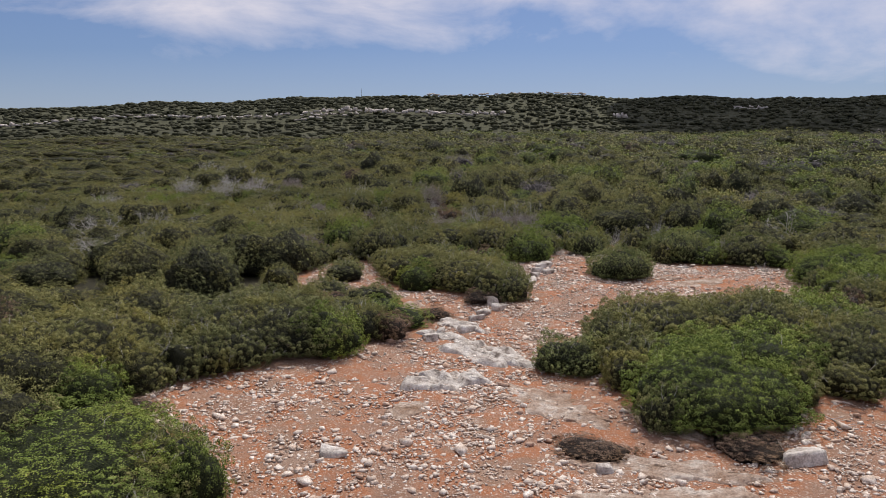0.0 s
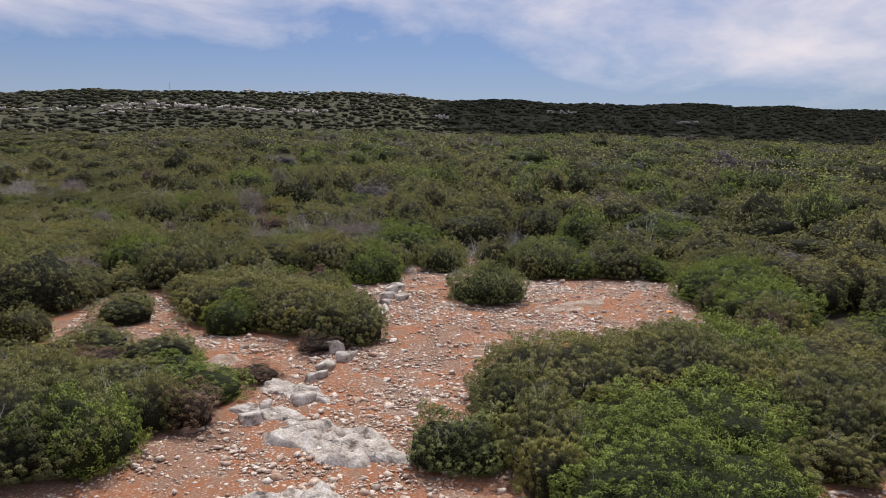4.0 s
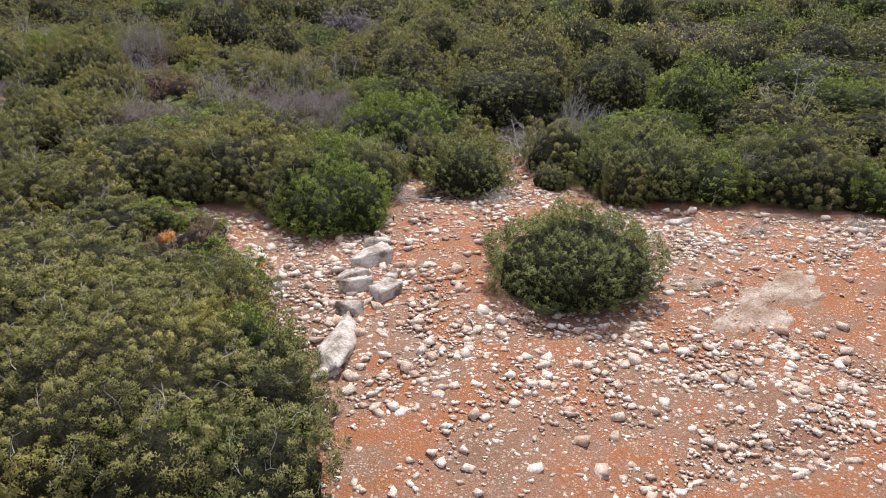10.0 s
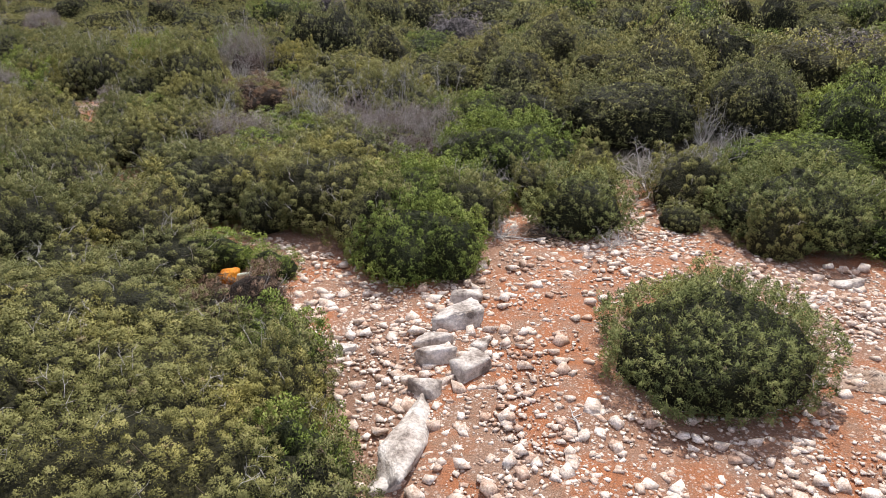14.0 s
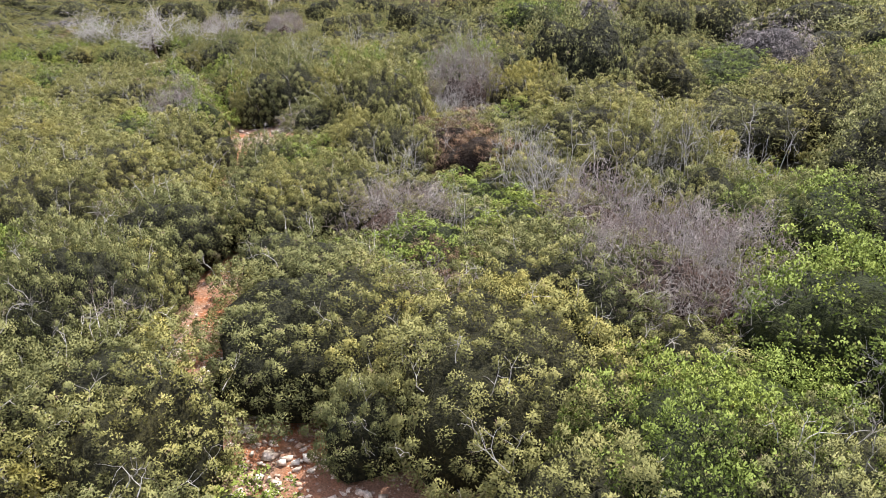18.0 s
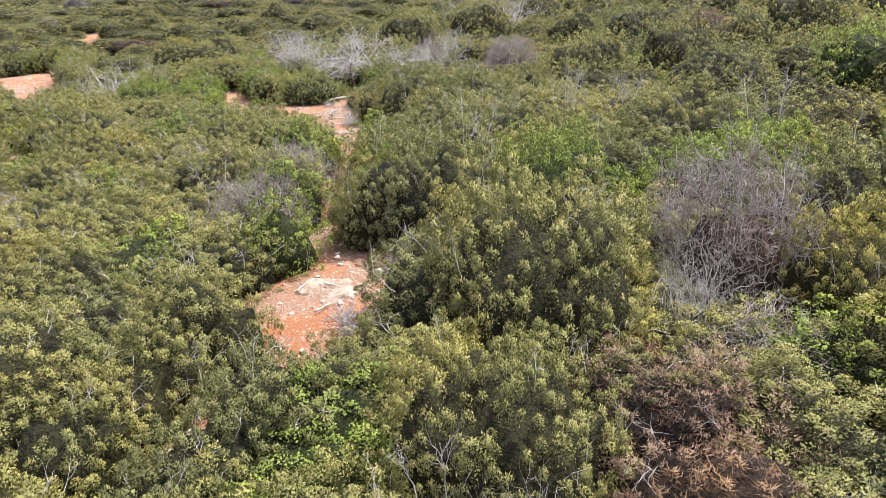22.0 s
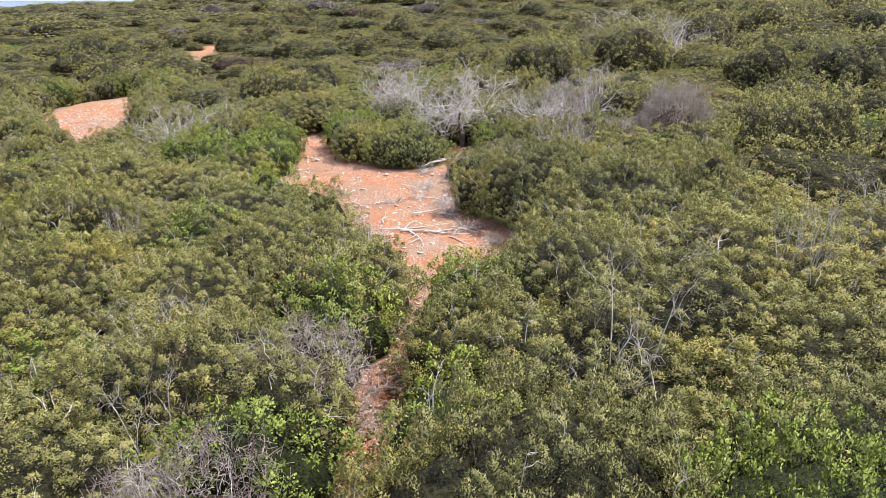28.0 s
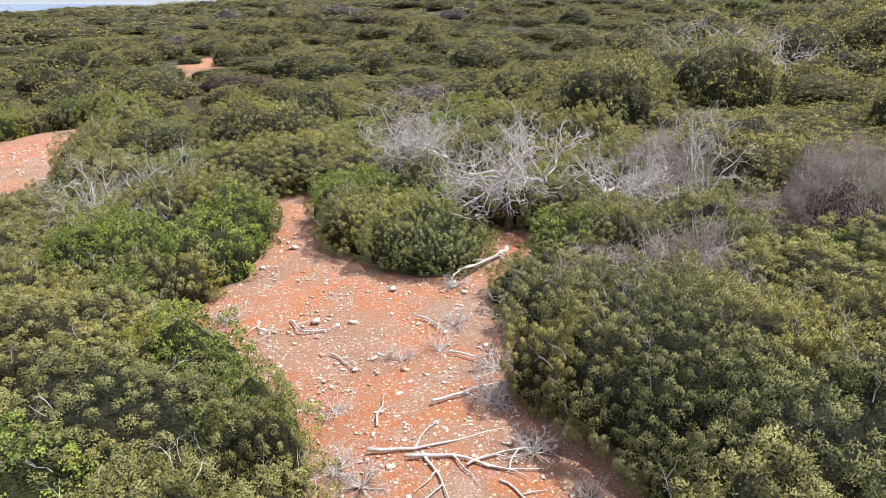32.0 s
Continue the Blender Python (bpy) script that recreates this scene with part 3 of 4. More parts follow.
def bush(kind, x, y, r, h, rng):
    size = base = 0.8 if r < 1.08 else 1.5 if r < 1.95 or not PROTO[kind, 2.4] else 2.4
    choice = PROTO[kind, size]
    root = new({"juniper": "juniper_bush", "olive": "wind_clipped_juniper", "plumed": "round_juniper", "lentisk": "mastic_bush", "heath": "heath_bush", "grey": "dry_bush"}[kind], None)
    tagged(root, LABELS[kind], "bush", "bushes along the trail")
    for part_name, me in choice[rng.randint(len(choice))].items():
        ob = part(part_name, me, root)
        if part_name in ("bleached_twig", "stem", "crown"):
            tagged(ob, kind="stuff")
    root.matrix_world = Matrix.LocRotScale((x, y, float(land(x, y)) - 0.03), Euler((0, 0, rng.uniform(0, 6.28))), (r / base, r / base, h / (0.6 + 0.4 * base)))
    return root


DEAD = []
for k in range(4):
    rng = np.random.RandomState(500 + k)
    st = [((0.1 * math.cos(a), 0.1 * math.sin(a), 0.0), (math.cos(a), math.sin(a), rng.uniform(0.3, 1.3))) for a in np.linspace(0, 5.8, 13) + rng.uniform(0, 1)]
    main = limbs(rng, st, 0.7, 0.018, 0, 0.4)
    tips = [((s[3], s[4], s[5]), (s[3] - s[0], s[4] - s[1], s[5] - s[2])) for s in main]
    fine = limbs(rng, [(p, np.array(d) / np.linalg.norm(d)) for p, d in tips], 0.36, 0.0095, 2, 0.55, fork=3)
    DEAD.append((mesh_of("branch_fan", *tubes(main, 5), BLEACHED), mesh_of("twig_spray", *tubes(fine), BLEACHED)))


def dead_bush(x, y, r, h, rng):
    root = new("dead_bush", None)
    tagged(root, "bare bleached grey branches of a dead bush", "dead bush", "dead bushes")
    a, b = DEAD[rng.randint(4)]
    part("branch_fan", a, root)
    tagged(part("twig_spray", b, root), kind="stuff")
    root.matrix_world = Matrix.LocRotScale((x, y, float(land(x, y)) - 0.02), Euler((0, 0, rng.uniform(0, 6.28))), (r, r, h / 0.95))
    return root


# ---- bushes with a place of their own ----
PLACED = [
    ("lentisk", -7.9, 13.4, 3.0, 0.95), ("olive", -10.6, 20.2, 2.7, 1.4), ("juniper", -5.8, 22.5, 2.5, 1.35), ("juniper", -3.6, 25.3, 1.3, 0.6), ("lentisk", -2.3, 26.1, 0.9, 0.5), ("heath", -4.7, 27.3, 1.1, 0.45), ("olive", -5.6, 28.6, 0.9, 0.45), ("juniper", -7.0, 27.0, 1.5, 0.75), ("lentisk", -1.5, 25.0, 0.9, 0.55), ("heath", -3.4, 27.6, 0.6, 0.3), ("olive", -5.2, 26.0, 1.2, 0.6),
    ("olive", 1.0, 30.9, 2.0, 1.15), ("olive", 0.7, 32.9, 1.8, 1.0), ("olive", -0.9, 32.5, 1.85, 1.2), ("juniper", -0.8, 34.9, 1.7, 1.0),
    ("plumed", 3.8, 20.7, 1.0, 0.85), ("olive", 7.3, 23.1, 2.3, 1.3), ("juniper", 10.2, 23.0, 2.2, 1.3), ("lentisk", 6.9, 17.7, 2.3, 1.2), ("lentisk", 9.0, 19.8, 1.9, 1.15),
    ("juniper", 11.8, 20.4, 2.0, 1.3), ("lentisk", 12.5, 23.4, 1.7, 1.2), ("juniper", 13.8, 18.4, 1.8, 1.2),
    ("plumed", 8.4, 33.45, 1.5, 1.1), ("lentisk", 18.1, 31.4, 2.3, 1.3), ("lentisk", 17.0, 28.2, 1.9, 1.3), ("juniper", 19.6, 34.2, 1.9, 1.3),
    ("plumed", 12.8, 38.7, 1.75, 1.25), ("juniper", 16.2, 37.2, 1.7, 1.3), ("lentisk", 14.1, 37.5, 0.9, 0.8), ("lentisk", 17.0, 35.8, 0.9, 0.8), ("plumed", 8.0, 38.9, 1.0, 1.1), ("juniper", 10.2, 38.9, 0.45, 0.45), ("juniper", 17.9, 35.3, 0.5, 0.45),
    ("lentisk", 4.5, 39.3, 1.2, 1.2), ("olive", 2.6, 40.4, 1.7, 1.3), ("juniper", 0.2, 41.2, 1.8, 1.2),
    ("heath", 1.5, 28.2, 0.65, 0.4), ("heath", 3.3, 15.2, 0.75, 0.2), ("heath", 6.8, 15.3, 0.9, 0.3), ("heath", -8.0, 16.8, 0.9, 0.25), ("heath", 7.2, 38.3, 0.5, 0.2), ("heath", -0.3, 26.2, 0.6, 0.3),
    ("grey", 4.5, 42.9, 1.5, 1.5), ("grey", 1.7, 42.2, 0.95, 0.9), ("grey", 0.5, 42.6, 0.9, 0.8), ("heath", 1.2, 43.0, 0.9, 0.8), ("grey", -8.9, 50.95, 0.82, 1.2), ("grey", -6.8, 53.6, 0.8, 0.85), ("grey", -15.0, 63.8, 0.9, 1.3), ("grey", -14.6, 68.4, 1.1, 1.5), ("grey", -18.4, 67.8, 1.1, 1.4), ("heath", 0.4, 48.4, 1.0, 1.0), ("heath", -0.5, 49.1, 0.9, 0.9), ("grey", -5.5, 51.4, 0.5, 0.5), ("juniper", -4.6, 32.3, 0.95, 0.65), ("juniper", -6.9, 35.6, 1.3, 0.95),
    ("plumed", -20.1, 62.5, 1.3, 0.95), ("juniper", -17.2, 62.3, 0.55, 0.6), ("juniper", -13.4, 61.6, 2.0, 1.45), ("juniper", -17.6, 55.8, 1.75, 1.0), ("olive", -20.4, 55.9, 1.7, 1.0), ("lentisk", -22.6, 58.9, 0.95, 1.05),
    ("lentisk", 4.5, 37.3, 1.2, 1.05), ("lentisk", 1.75, 37.3, 0.5, 0.42), ("lentisk", 0.6, 37.8, 0.75, 0.55), ("lentisk", -16.6, 54.5, 1.0, 0.95), ("olive", -14.5, 55.3, 1.5, 1.1), ("juniper", -11.4, 61.0, 1.7, 1.4), ("lentisk", -10.2, 56.9, 0.8, 0.7),
]
DEAD_PLACES = [(6.9, 40.7, 0.9, 1.0), (10.5, 41.3, 1.3, 1.1), (-1.0, 37.2, 0.8, 0.6), (-8.6, 57.9, 1.2, 1.4), (-15.2, 63.5, 1.1, 1.3), (-24.9, 58.8, 1.2, 1.3), (-27.8, 58.3, 1.6, 1.7), (-23.6, 55.7, 0.9, 1.1), (-26.4, 57.6, 1.1, 1.2),
               (-17.4, 67.4, 1.6, 1.9), (-18.2, 69.8, 1.5, 1.9), (-2.2, 59.2, 1.2, 1.9), (-3.1, 52.8, 0.8, 1.35), (-1.0, 51.4, 0.7, 1.25), (-7.1, 55.2, 1.0, 1.8), (-4.1, 52.0, 0.8, 1.35), (-6.8, 58.9, 0.6, 2.1), (3.9, 47.5, 1.0, 1.9), (4.9, 47.0, 1.1, 1.9), (5.8, 46.4, 1.0, 1.9), (2.3, 46.7, 1.0, 1.8), (1.5, 47.2, 0.9, 1.6), (-0.1, 36.5, 0.55, 0.45), (-1.9, 37.9, 0.7, 0.6), (1.2, 42.0, 0.9, 1.1), (6.1, 40.1, 0.6, 0.6), (-22.2, 54.8, 0.5, 0.8), (-18.0, 36.5, 1.9, 1.4), (-15.6, 36.2, 1.3, 1.3),
               (20.7, 43.1, 2.0, 1.7), (-16.8, 61.9, 0.7, 0.5), (-28.5, 60.2, 1.2, 1.5), (14.8, 37.4, 0.8, 1.2), (-14.0, 61.3, 0.8, 1.5), (-21.3, 43.6, 2.0, 1.6), (-18.7, 45.6, 1.8, 1.6), (-26.6, 83.5, 3.2, 2.4), (-23.4, 82.6, 2.6, 2.2)]
plant = np.random.RandomState(11)
for row in PLACED:
    bush(*row, plant)
for row in DEAD_PLACES:
    dead_bush(*row, plant)

# ---- scrub that fills the rest ----
covered = [(1.3, 36.6, 1.4), (-1.4, 26.6, 1.8), (-3.6, 28.4, 1.4)] + [(x, y, r) for _, x, y, r, _ in PLACED] + [(x, y, r * 0.6) for x, y, r, _ in DEAD_PLACES]
taken = [(1.3, 36.6, 1.7), (-1.8, 26.4, 2.4), (-4.4, 28.0, 2.6)] + [(x, y, r) for _, x, y, r, _ in PLACED] + [(x, y, r * 0.7) for x, y, r, _ in DEAD_PLACES]


def seen_side(x, y):
    west = np.where(x < 0, np.minimum(-1.45 * x, 44 + 0.05 * -x), 0)
    east = np.where(x > 6, 0.75 * (x - 6), 0)
    return y > np.maximum(west, east) - 7


def spread(rng, low, high, gap, reach, wide=(0.45, 0.74)):
    """Jittered places in the scrub, low to high metres from the trail."""
    xs, ys = np.meshgrid(np.arange(-reach, reach, gap), np.arange(-10, reach + 60, gap))
    xs = xs + (np.arange(xs.shape[0]) % 2)[:, None] * gap / 2
    x, y = (v.ravel() + rng.uniform(-0.33, 0.33, v.size) * gap for v in (xs, ys))
    d = along(ROUTE, x, y)
    keep = (d >= low) & (d < high) & seen_side(x, y)
    x, y = x[keep], y[keep]
    r = gap * rng.uniform(*wide, len(x))
    clear = -open_by(x, y)
    r = np.minimum(r, clear + 0.08)
    keep = r > 0.4
    for tx, ty, tr in taken:
        keep &= np.hypot(x - tx, y - ty) > tr * 0.72 + r * 0.1
    return x[keep], y[keep], r[keep]


def height_of(x, y, r, rng):
    tall = 1.12 + 0.3 * smooth(-14, 0, x) * smooth(40, 48, y) + 0.22 * ripple(x, y, 7, 21)
    tall = tall - 0.45 * smooth(-22, -38, x)
    return np.clip(tall, 0.5, 1.9) * np.clip(r / 1.1, 0.45, 1.0) * rng.uniform(0.8, 1.15, len(x))


def kind_of(x, y, rng):
    a = ripple(x, y, 11, 22) + rng.normal(size=len(x)) * 0.45 - 0.3 * smooth(3, -8, x) - 0.5 * smooth(-22, -38, x) + 0.35 * smooth(2, 8, x) * smooth(37, 42, y)
    b = rng.uniform(size=len(x))
    return np.where(b < 0.012, 3, np.where(b < 0.035 + 0.05 * smooth(-10, -3, x) * smooth(42, 48, y), 4, np.where(a > 0.78, 2, np.where(a < -0.1, 1, 0))))


NAMES = ["juniper", "olive", "lentisk", "heath", "grey"]
# bushes that lean over the edges of the trails and clearings
edge_rng = np.random.RandomState(17)
outline = [(line, w) for line, w in zip(TRAILS[:9], WIDTHS)] + [(CLEARING_TWO + CLEARING_TWO[:1], 0.0), (CLEARING_THREE + CLEARING_THREE[:1], 0.0), (CLEARING[1:-2], 0.0)]
for line, w in outline:
    for (ax, ay), (bx, by) in zip(line, line[1:]):
        length = math.hypot(bx - ax, by - ay)
        for u in np.arange(0.3, length, 0.75):
            for side in (-1, 1):
                r = edge_rng.uniform(0.55, 1.0)
                off = w + r * edge_rng.uniform(0.72, 0.95)
                ex, ey = ax + (bx - ax) * u / length - side * (by - ay) / length * off, ay + (by - ay) * u / length + side * (bx - ax) / length * off
                if (-9 < ex < 0.8 and 23.5 < ey < 30.4) or -float(open_by(ex, ey)) < r * 0.74 or any(math.hypot(ex - tx, ey - ty) < max(tr * 0.85, tr * 0.5 + r * 0.45) for tx, ty, tr in taken):
                    continue
                kind = ("juniper", "olive", "juniper", "olive", "lentisk", "heath", "grey")[int(edge_rng.choice(7, p=(0.26, 0.26, 0.14, 0.14, 0.17, 0.01, 0.02)))]
                bush(kind, ex, ey, r, float(np.clip(0.55 + 0.55 * r, 0.5, 1.1)), edge_rng)
                taken.append((ex, ey, r * 0.8))
                covered.append((ex, ey, r))

for low, high in ((0, 4.6), (4.6, 8.5)):
    x, y, r = spread(plant, low, high, 2.5, 70)
    h, kd = height_of(x, y, r, plant), kind_of(x, y, plant)
    r = np.where(kd > 2, np.minimum(r, 1.0), r)
    for row in zip(kd, x, y, r, h):
        bush(NAMES[row[0]], float(row[1]), float(row[2]), float(row[3]), float(row[4]), plant)
        covered.append((float(row[1]), float(row[2]), float(row[3])))
outer = spread(np.random.RandomState(23), 8.5, 22, 3.1, 90, (0.43, 0.68))
covered += [(float(a), float(b), float(c)) for a, b, c in zip(*outer)]
# small bushes close the gaps that are left between the others
fx, fy = np.meshgrid(np.arange(-46, 22, 0.9), np.arange(10, 78, 0.9))
fx, fy = (q.ravel() + plant.uniform(-0.25, 0.25, q.size) for q in (fx, fy))
keep = (along(ROUTE, fx, fy) < np.where((fy > 48) & (fx < -6), 13.0, 8.4)) & seen_side(fx, fy) & (open_by(fx, fy) < -0.5)
fx, fy, fo = fx[keep], fy[keep], -open_by(fx[keep], fy[keep])
ck = plant.choice(7, size=len(fx), p=(0.25, 0.25, 0.16, 0.14, 0.15, 0.015, 0.035))
for i in range(len(fx)):
    if all(math.hypot(fx[i] - cx, fy[i] - cy) > 0.84 * cr for cx, cy, cr in covered):
        r = min(float(plant.uniform(0.8, 1.07)), float(fo[i]) + 0.15)
        bush(("juniper", "olive", "juniper", "olive", "lentisk", "heath", "grey")[ck[i]], float(fx[i]), float(fy[i]), r, 0.35 + 0.42 * r, plant)
        covered.append((float(fx[i]), float(fy[i]), r))
# more bare branches that stand out of the scrub
for _ in range(100):
    qx, qy = plant.uniform(-30, 14), plant.uniform(36, 76)
    if float(open_by(qx, qy)) < -1.0 and 2.0 < float(along(ROUTE, qx, qy)) < 16:
        dead_bush(float(qx), float(qy), float(plant.uniform(0.5, 0.95)), float(plant.uniform(1.05, 1.4)), plant)


def thicket(name, label, rng, places, blades, length, width, step):
    """Scrub too far off to count, one mesh a kind of leaf."""
    x, y, r = places
    h, kd = height_of(x, y, r, rng) * rng.uniform(0.8, 1.7, len(x)), kind_of(x, y, rng)
    z = land(x, y)
    for k, kind in enumerate(NAMES):
        protos = []
        for j in range(6):
            r2 = np.random.RandomState(700 + 7 * j + k)
            v, _, out_, bulge = shell(np.random.RandomState(700 + 7 * j + k), 1.0, 1.0, step * 0.6, 0.36, 0.22, 0.2)
            p, nrm = apart(r2, v, out_, step, bulge)
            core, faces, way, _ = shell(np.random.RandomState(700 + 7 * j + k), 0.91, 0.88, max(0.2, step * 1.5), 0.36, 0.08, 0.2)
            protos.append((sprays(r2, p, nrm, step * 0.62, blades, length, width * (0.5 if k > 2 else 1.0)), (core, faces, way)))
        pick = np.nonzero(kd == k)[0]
        # tufts first, then the core whose darkened colour stands in for inner shade
        for which, mat, nm in ((0, LEAF[kind], name), (1, FAR_SHADED_MASS[kind], name + "_mass")):
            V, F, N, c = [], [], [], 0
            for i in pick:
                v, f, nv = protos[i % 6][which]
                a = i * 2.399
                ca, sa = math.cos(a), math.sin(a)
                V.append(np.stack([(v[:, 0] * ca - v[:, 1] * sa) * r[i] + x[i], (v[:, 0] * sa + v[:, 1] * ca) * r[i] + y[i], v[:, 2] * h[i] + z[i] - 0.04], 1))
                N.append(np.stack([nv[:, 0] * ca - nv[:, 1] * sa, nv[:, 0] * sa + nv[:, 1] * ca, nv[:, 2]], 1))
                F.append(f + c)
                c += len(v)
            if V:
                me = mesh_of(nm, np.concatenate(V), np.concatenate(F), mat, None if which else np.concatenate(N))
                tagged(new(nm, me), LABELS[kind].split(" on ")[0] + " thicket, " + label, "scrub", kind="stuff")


thicket("scrub", "further from the trail", plant, outer, 36, 0.026, 0.0085, 0.11)
thicket("scrub", "on the plain", plant, spread(plant, 22, 60, 3.5, 130, (0.4, 0.62)), 16, 0.045, 0.017, 0.16)
thicket("distant_scrub", "far across the plain", plant, spread(plant, 60, 235, 5.0, 330, (0.42, 0.66)), 6, 0.1, 0.042, 0.28)


# ---- stones ----
def stone_mesh(seed, level, flat, mat, rough=0.16):
    """An angular block: the hull of a few points, worn and pitted where it is large."""
    rng = np.random.RandomState(seed)
    p = np.array([(a, b, c) for a in (-0.68, 0.68) for b in (-0.68, 0.68) for c in (-0.68, 0.68)]) + rng.normal(size=(8, 3)) * (0.2 if level == 3 else 0.3)
    more = rng.normal(size=({1: 1, 2: 4, 3: 8}[level], 3))
    p = np.concatenate([p, more / np.linalg.norm(more, axis=1)[:, None] * rng.uniform(0.75, 1.0, (len(more), 1))])
    bm = bmesh.new()
    for q in p:
        bm.verts.new(q)
    done = bmesh.ops.convex_hull(bm, input=bm.verts)
    bmesh.ops.delete(bm, geom=[g for g in done["geom_interior"] if isinstance(g, bmesh.types.BMVert)], context="VERTS")
    if level == 3:
        bmesh.ops.subdivide_edges(bm, edges=list(bm.edges), cuts=4, use_grid_fill=True)
        for q in bm.verts:
            q.co *= 1 + rough * (0.45 * noise.noise(q.co * 2.2 + Vector((seed, 0, 0))) + 0.3 * noise.noise(q.co * 6 + Vector((0, seed, 0))))
    bmesh.ops.triangulate(bm, faces=list(bm.faces))
    bm.verts.index_update()
    v = np.array([q.co[:] for q in bm.verts])
    f = np.array([[q.index for q in g.verts] for g in bm.faces])
    bm.free()
    v = v * [1, rng.uniform(0.6, 0.95), flat]
    v[:, 2] = np.maximum(v[:, 2], -0.3 * flat)
    v[:, 2] += 0.18 * flat
    return v, f


stone_rng = np.random.RandomState(41)
STONES = [mesh_of("stone", *stone_mesh(900 + k, 2, 0.62, PEBBLE), PEBBLE) for k in range(8)]


def stone_places(rng, n, box):
    x, y = rng.uniform(box[0], box[1], n), rng.uniform(box[2], box[3], n)
    o = open_by(x, y)
    keep = (o > -0.05) & (rng.uniform(size=n) < 0.55 + 0.4 * ripple(x, y, 3.2, 51) + 0.15 * ripple(x, y, 0.9, 52))
    return x[keep], y[keep]


def rock(name, label, x, y, rx, ry, rz, turn, seed, mat=None):
    v, f = stone_mesh(seed, 3, 1.0, mat, 0.22)
    me = mesh_of(name, v * [rx * 1.12, ry * 1.12, rz], f, mat or LIMESTONE)
    ob = tagged(new(name, me), label, "rock", "rocks on the clearing")
    ob.matrix_world = pose(x, y, float(land(x, y)) - 0.02, 0, 0, turn)
    return ob


def bedrock(x, y, rx, ry, rise, turn, seed):
    """A flat shelf of limestone that surfaces from the soil."""
    rng = np.random.RandomState(seed)
    n, rings = 64, 20
    a = np.arange(n) * 2 * math.pi / n
    edge = 1 + 0.22 * np.sin(2 * a + rng.uniform(0, 6)) + 0.14 * np.sin(5 * a + rng.uniform(0, 6)) + 0.09 * np.sin(11 * a + rng.uniform(0, 6)) + 0.06 * rng.normal(size=n)
    V = []
    for k in range(rings + 1):
        u = (k + 0.001) / rings
        px, py = np.cos(a) * edge * u * rx, np.sin(a) * edge * u * ry
        step = 0.5 + 0.5 * np.tanh(4 * ripple(px, py, 0.7, seed)) + 0.35 * ripple(px, py, 0.28, seed + 1)
        top = rise * (0.25 + 0.6 * step) * (1 - smooth(0.8, 1.0, np.full(n, u))) - 0.1 * smooth(0.86, 1.0, np.full(n, u))
        top = top + 0.012 * rng.normal(size=n)
        V.append(np.stack([px, py, top], 1))
    V = np.concatenate(V)
    t = radians(turn)
    wx, wy = V[:, 0] * math.cos(t) - V[:, 1] * math.sin(t) + x, V[:, 0] * math.sin(t) + V[:, 1] * math.cos(t) + y
    V = np.stack([wx - x, wy - y, V[:, 2] + land(wx, wy) - float(land(x, y))], 1)
    i = np.arange(rings * n)
    j = (i // n) * n + (i + 1) % n
    F = np.concatenate([np.stack([i, i + n, j + n], 1), np.stack([i, j + n, j], 1)])
    ob = tagged(new("bedrock_slab", mesh_of("bedrock_slab", V, F, LIMESTONE if rise > 0.1 else STAINED)), "pale weathered limestone slab level with the red soil", "rock", "bedrock slabs")
    ob.matrix_world = pose(x, y, float(land(x, y)))
    return ob


for row in [(1.3, 21.9, 2.0, 0.75, 0.2, -38, 61), (0.1, 19.2, 1.2, 0.6, 0.26, 12, 62), (2.6, 18.1, 1.3, 0.8, 0.08, -30, 63), (4.6, 14.3, 1.7, 0.55, 0.1, -12, 64), (4.2, 12.9, 1.6, 0.6, 0.1, 5, 65),
            (0.6, 24.9, 1.0, 0.5, 0.14, -50, 66), (3.4, 17.0, 0.9, 0.4, 0.06, -40, 67), (11.6, 32.0, 1.5, 0.7, 0.05, 30, 68), (10.6, 33.0, 0.6, 0.4, 0.06, 10, 69), (-0.9, 17.3, 0.7, 0.4, 0.06, 20, 70),
            (0.0, 23.6, 0.9, 0.35, 0.12, -35, 71), (5.3, 16.2, 0.8, 0.35, 0.06, -45, 72), (-6.2, 50.0, 0.6, 0.4, 0.05, 30, 73), (-1.6, 26.9, 0.9, 0.5, 0.06, 40, 74)]:
    bedrock(*row)
PALE_ROCK = "rough pale limestone boulder on red soil"
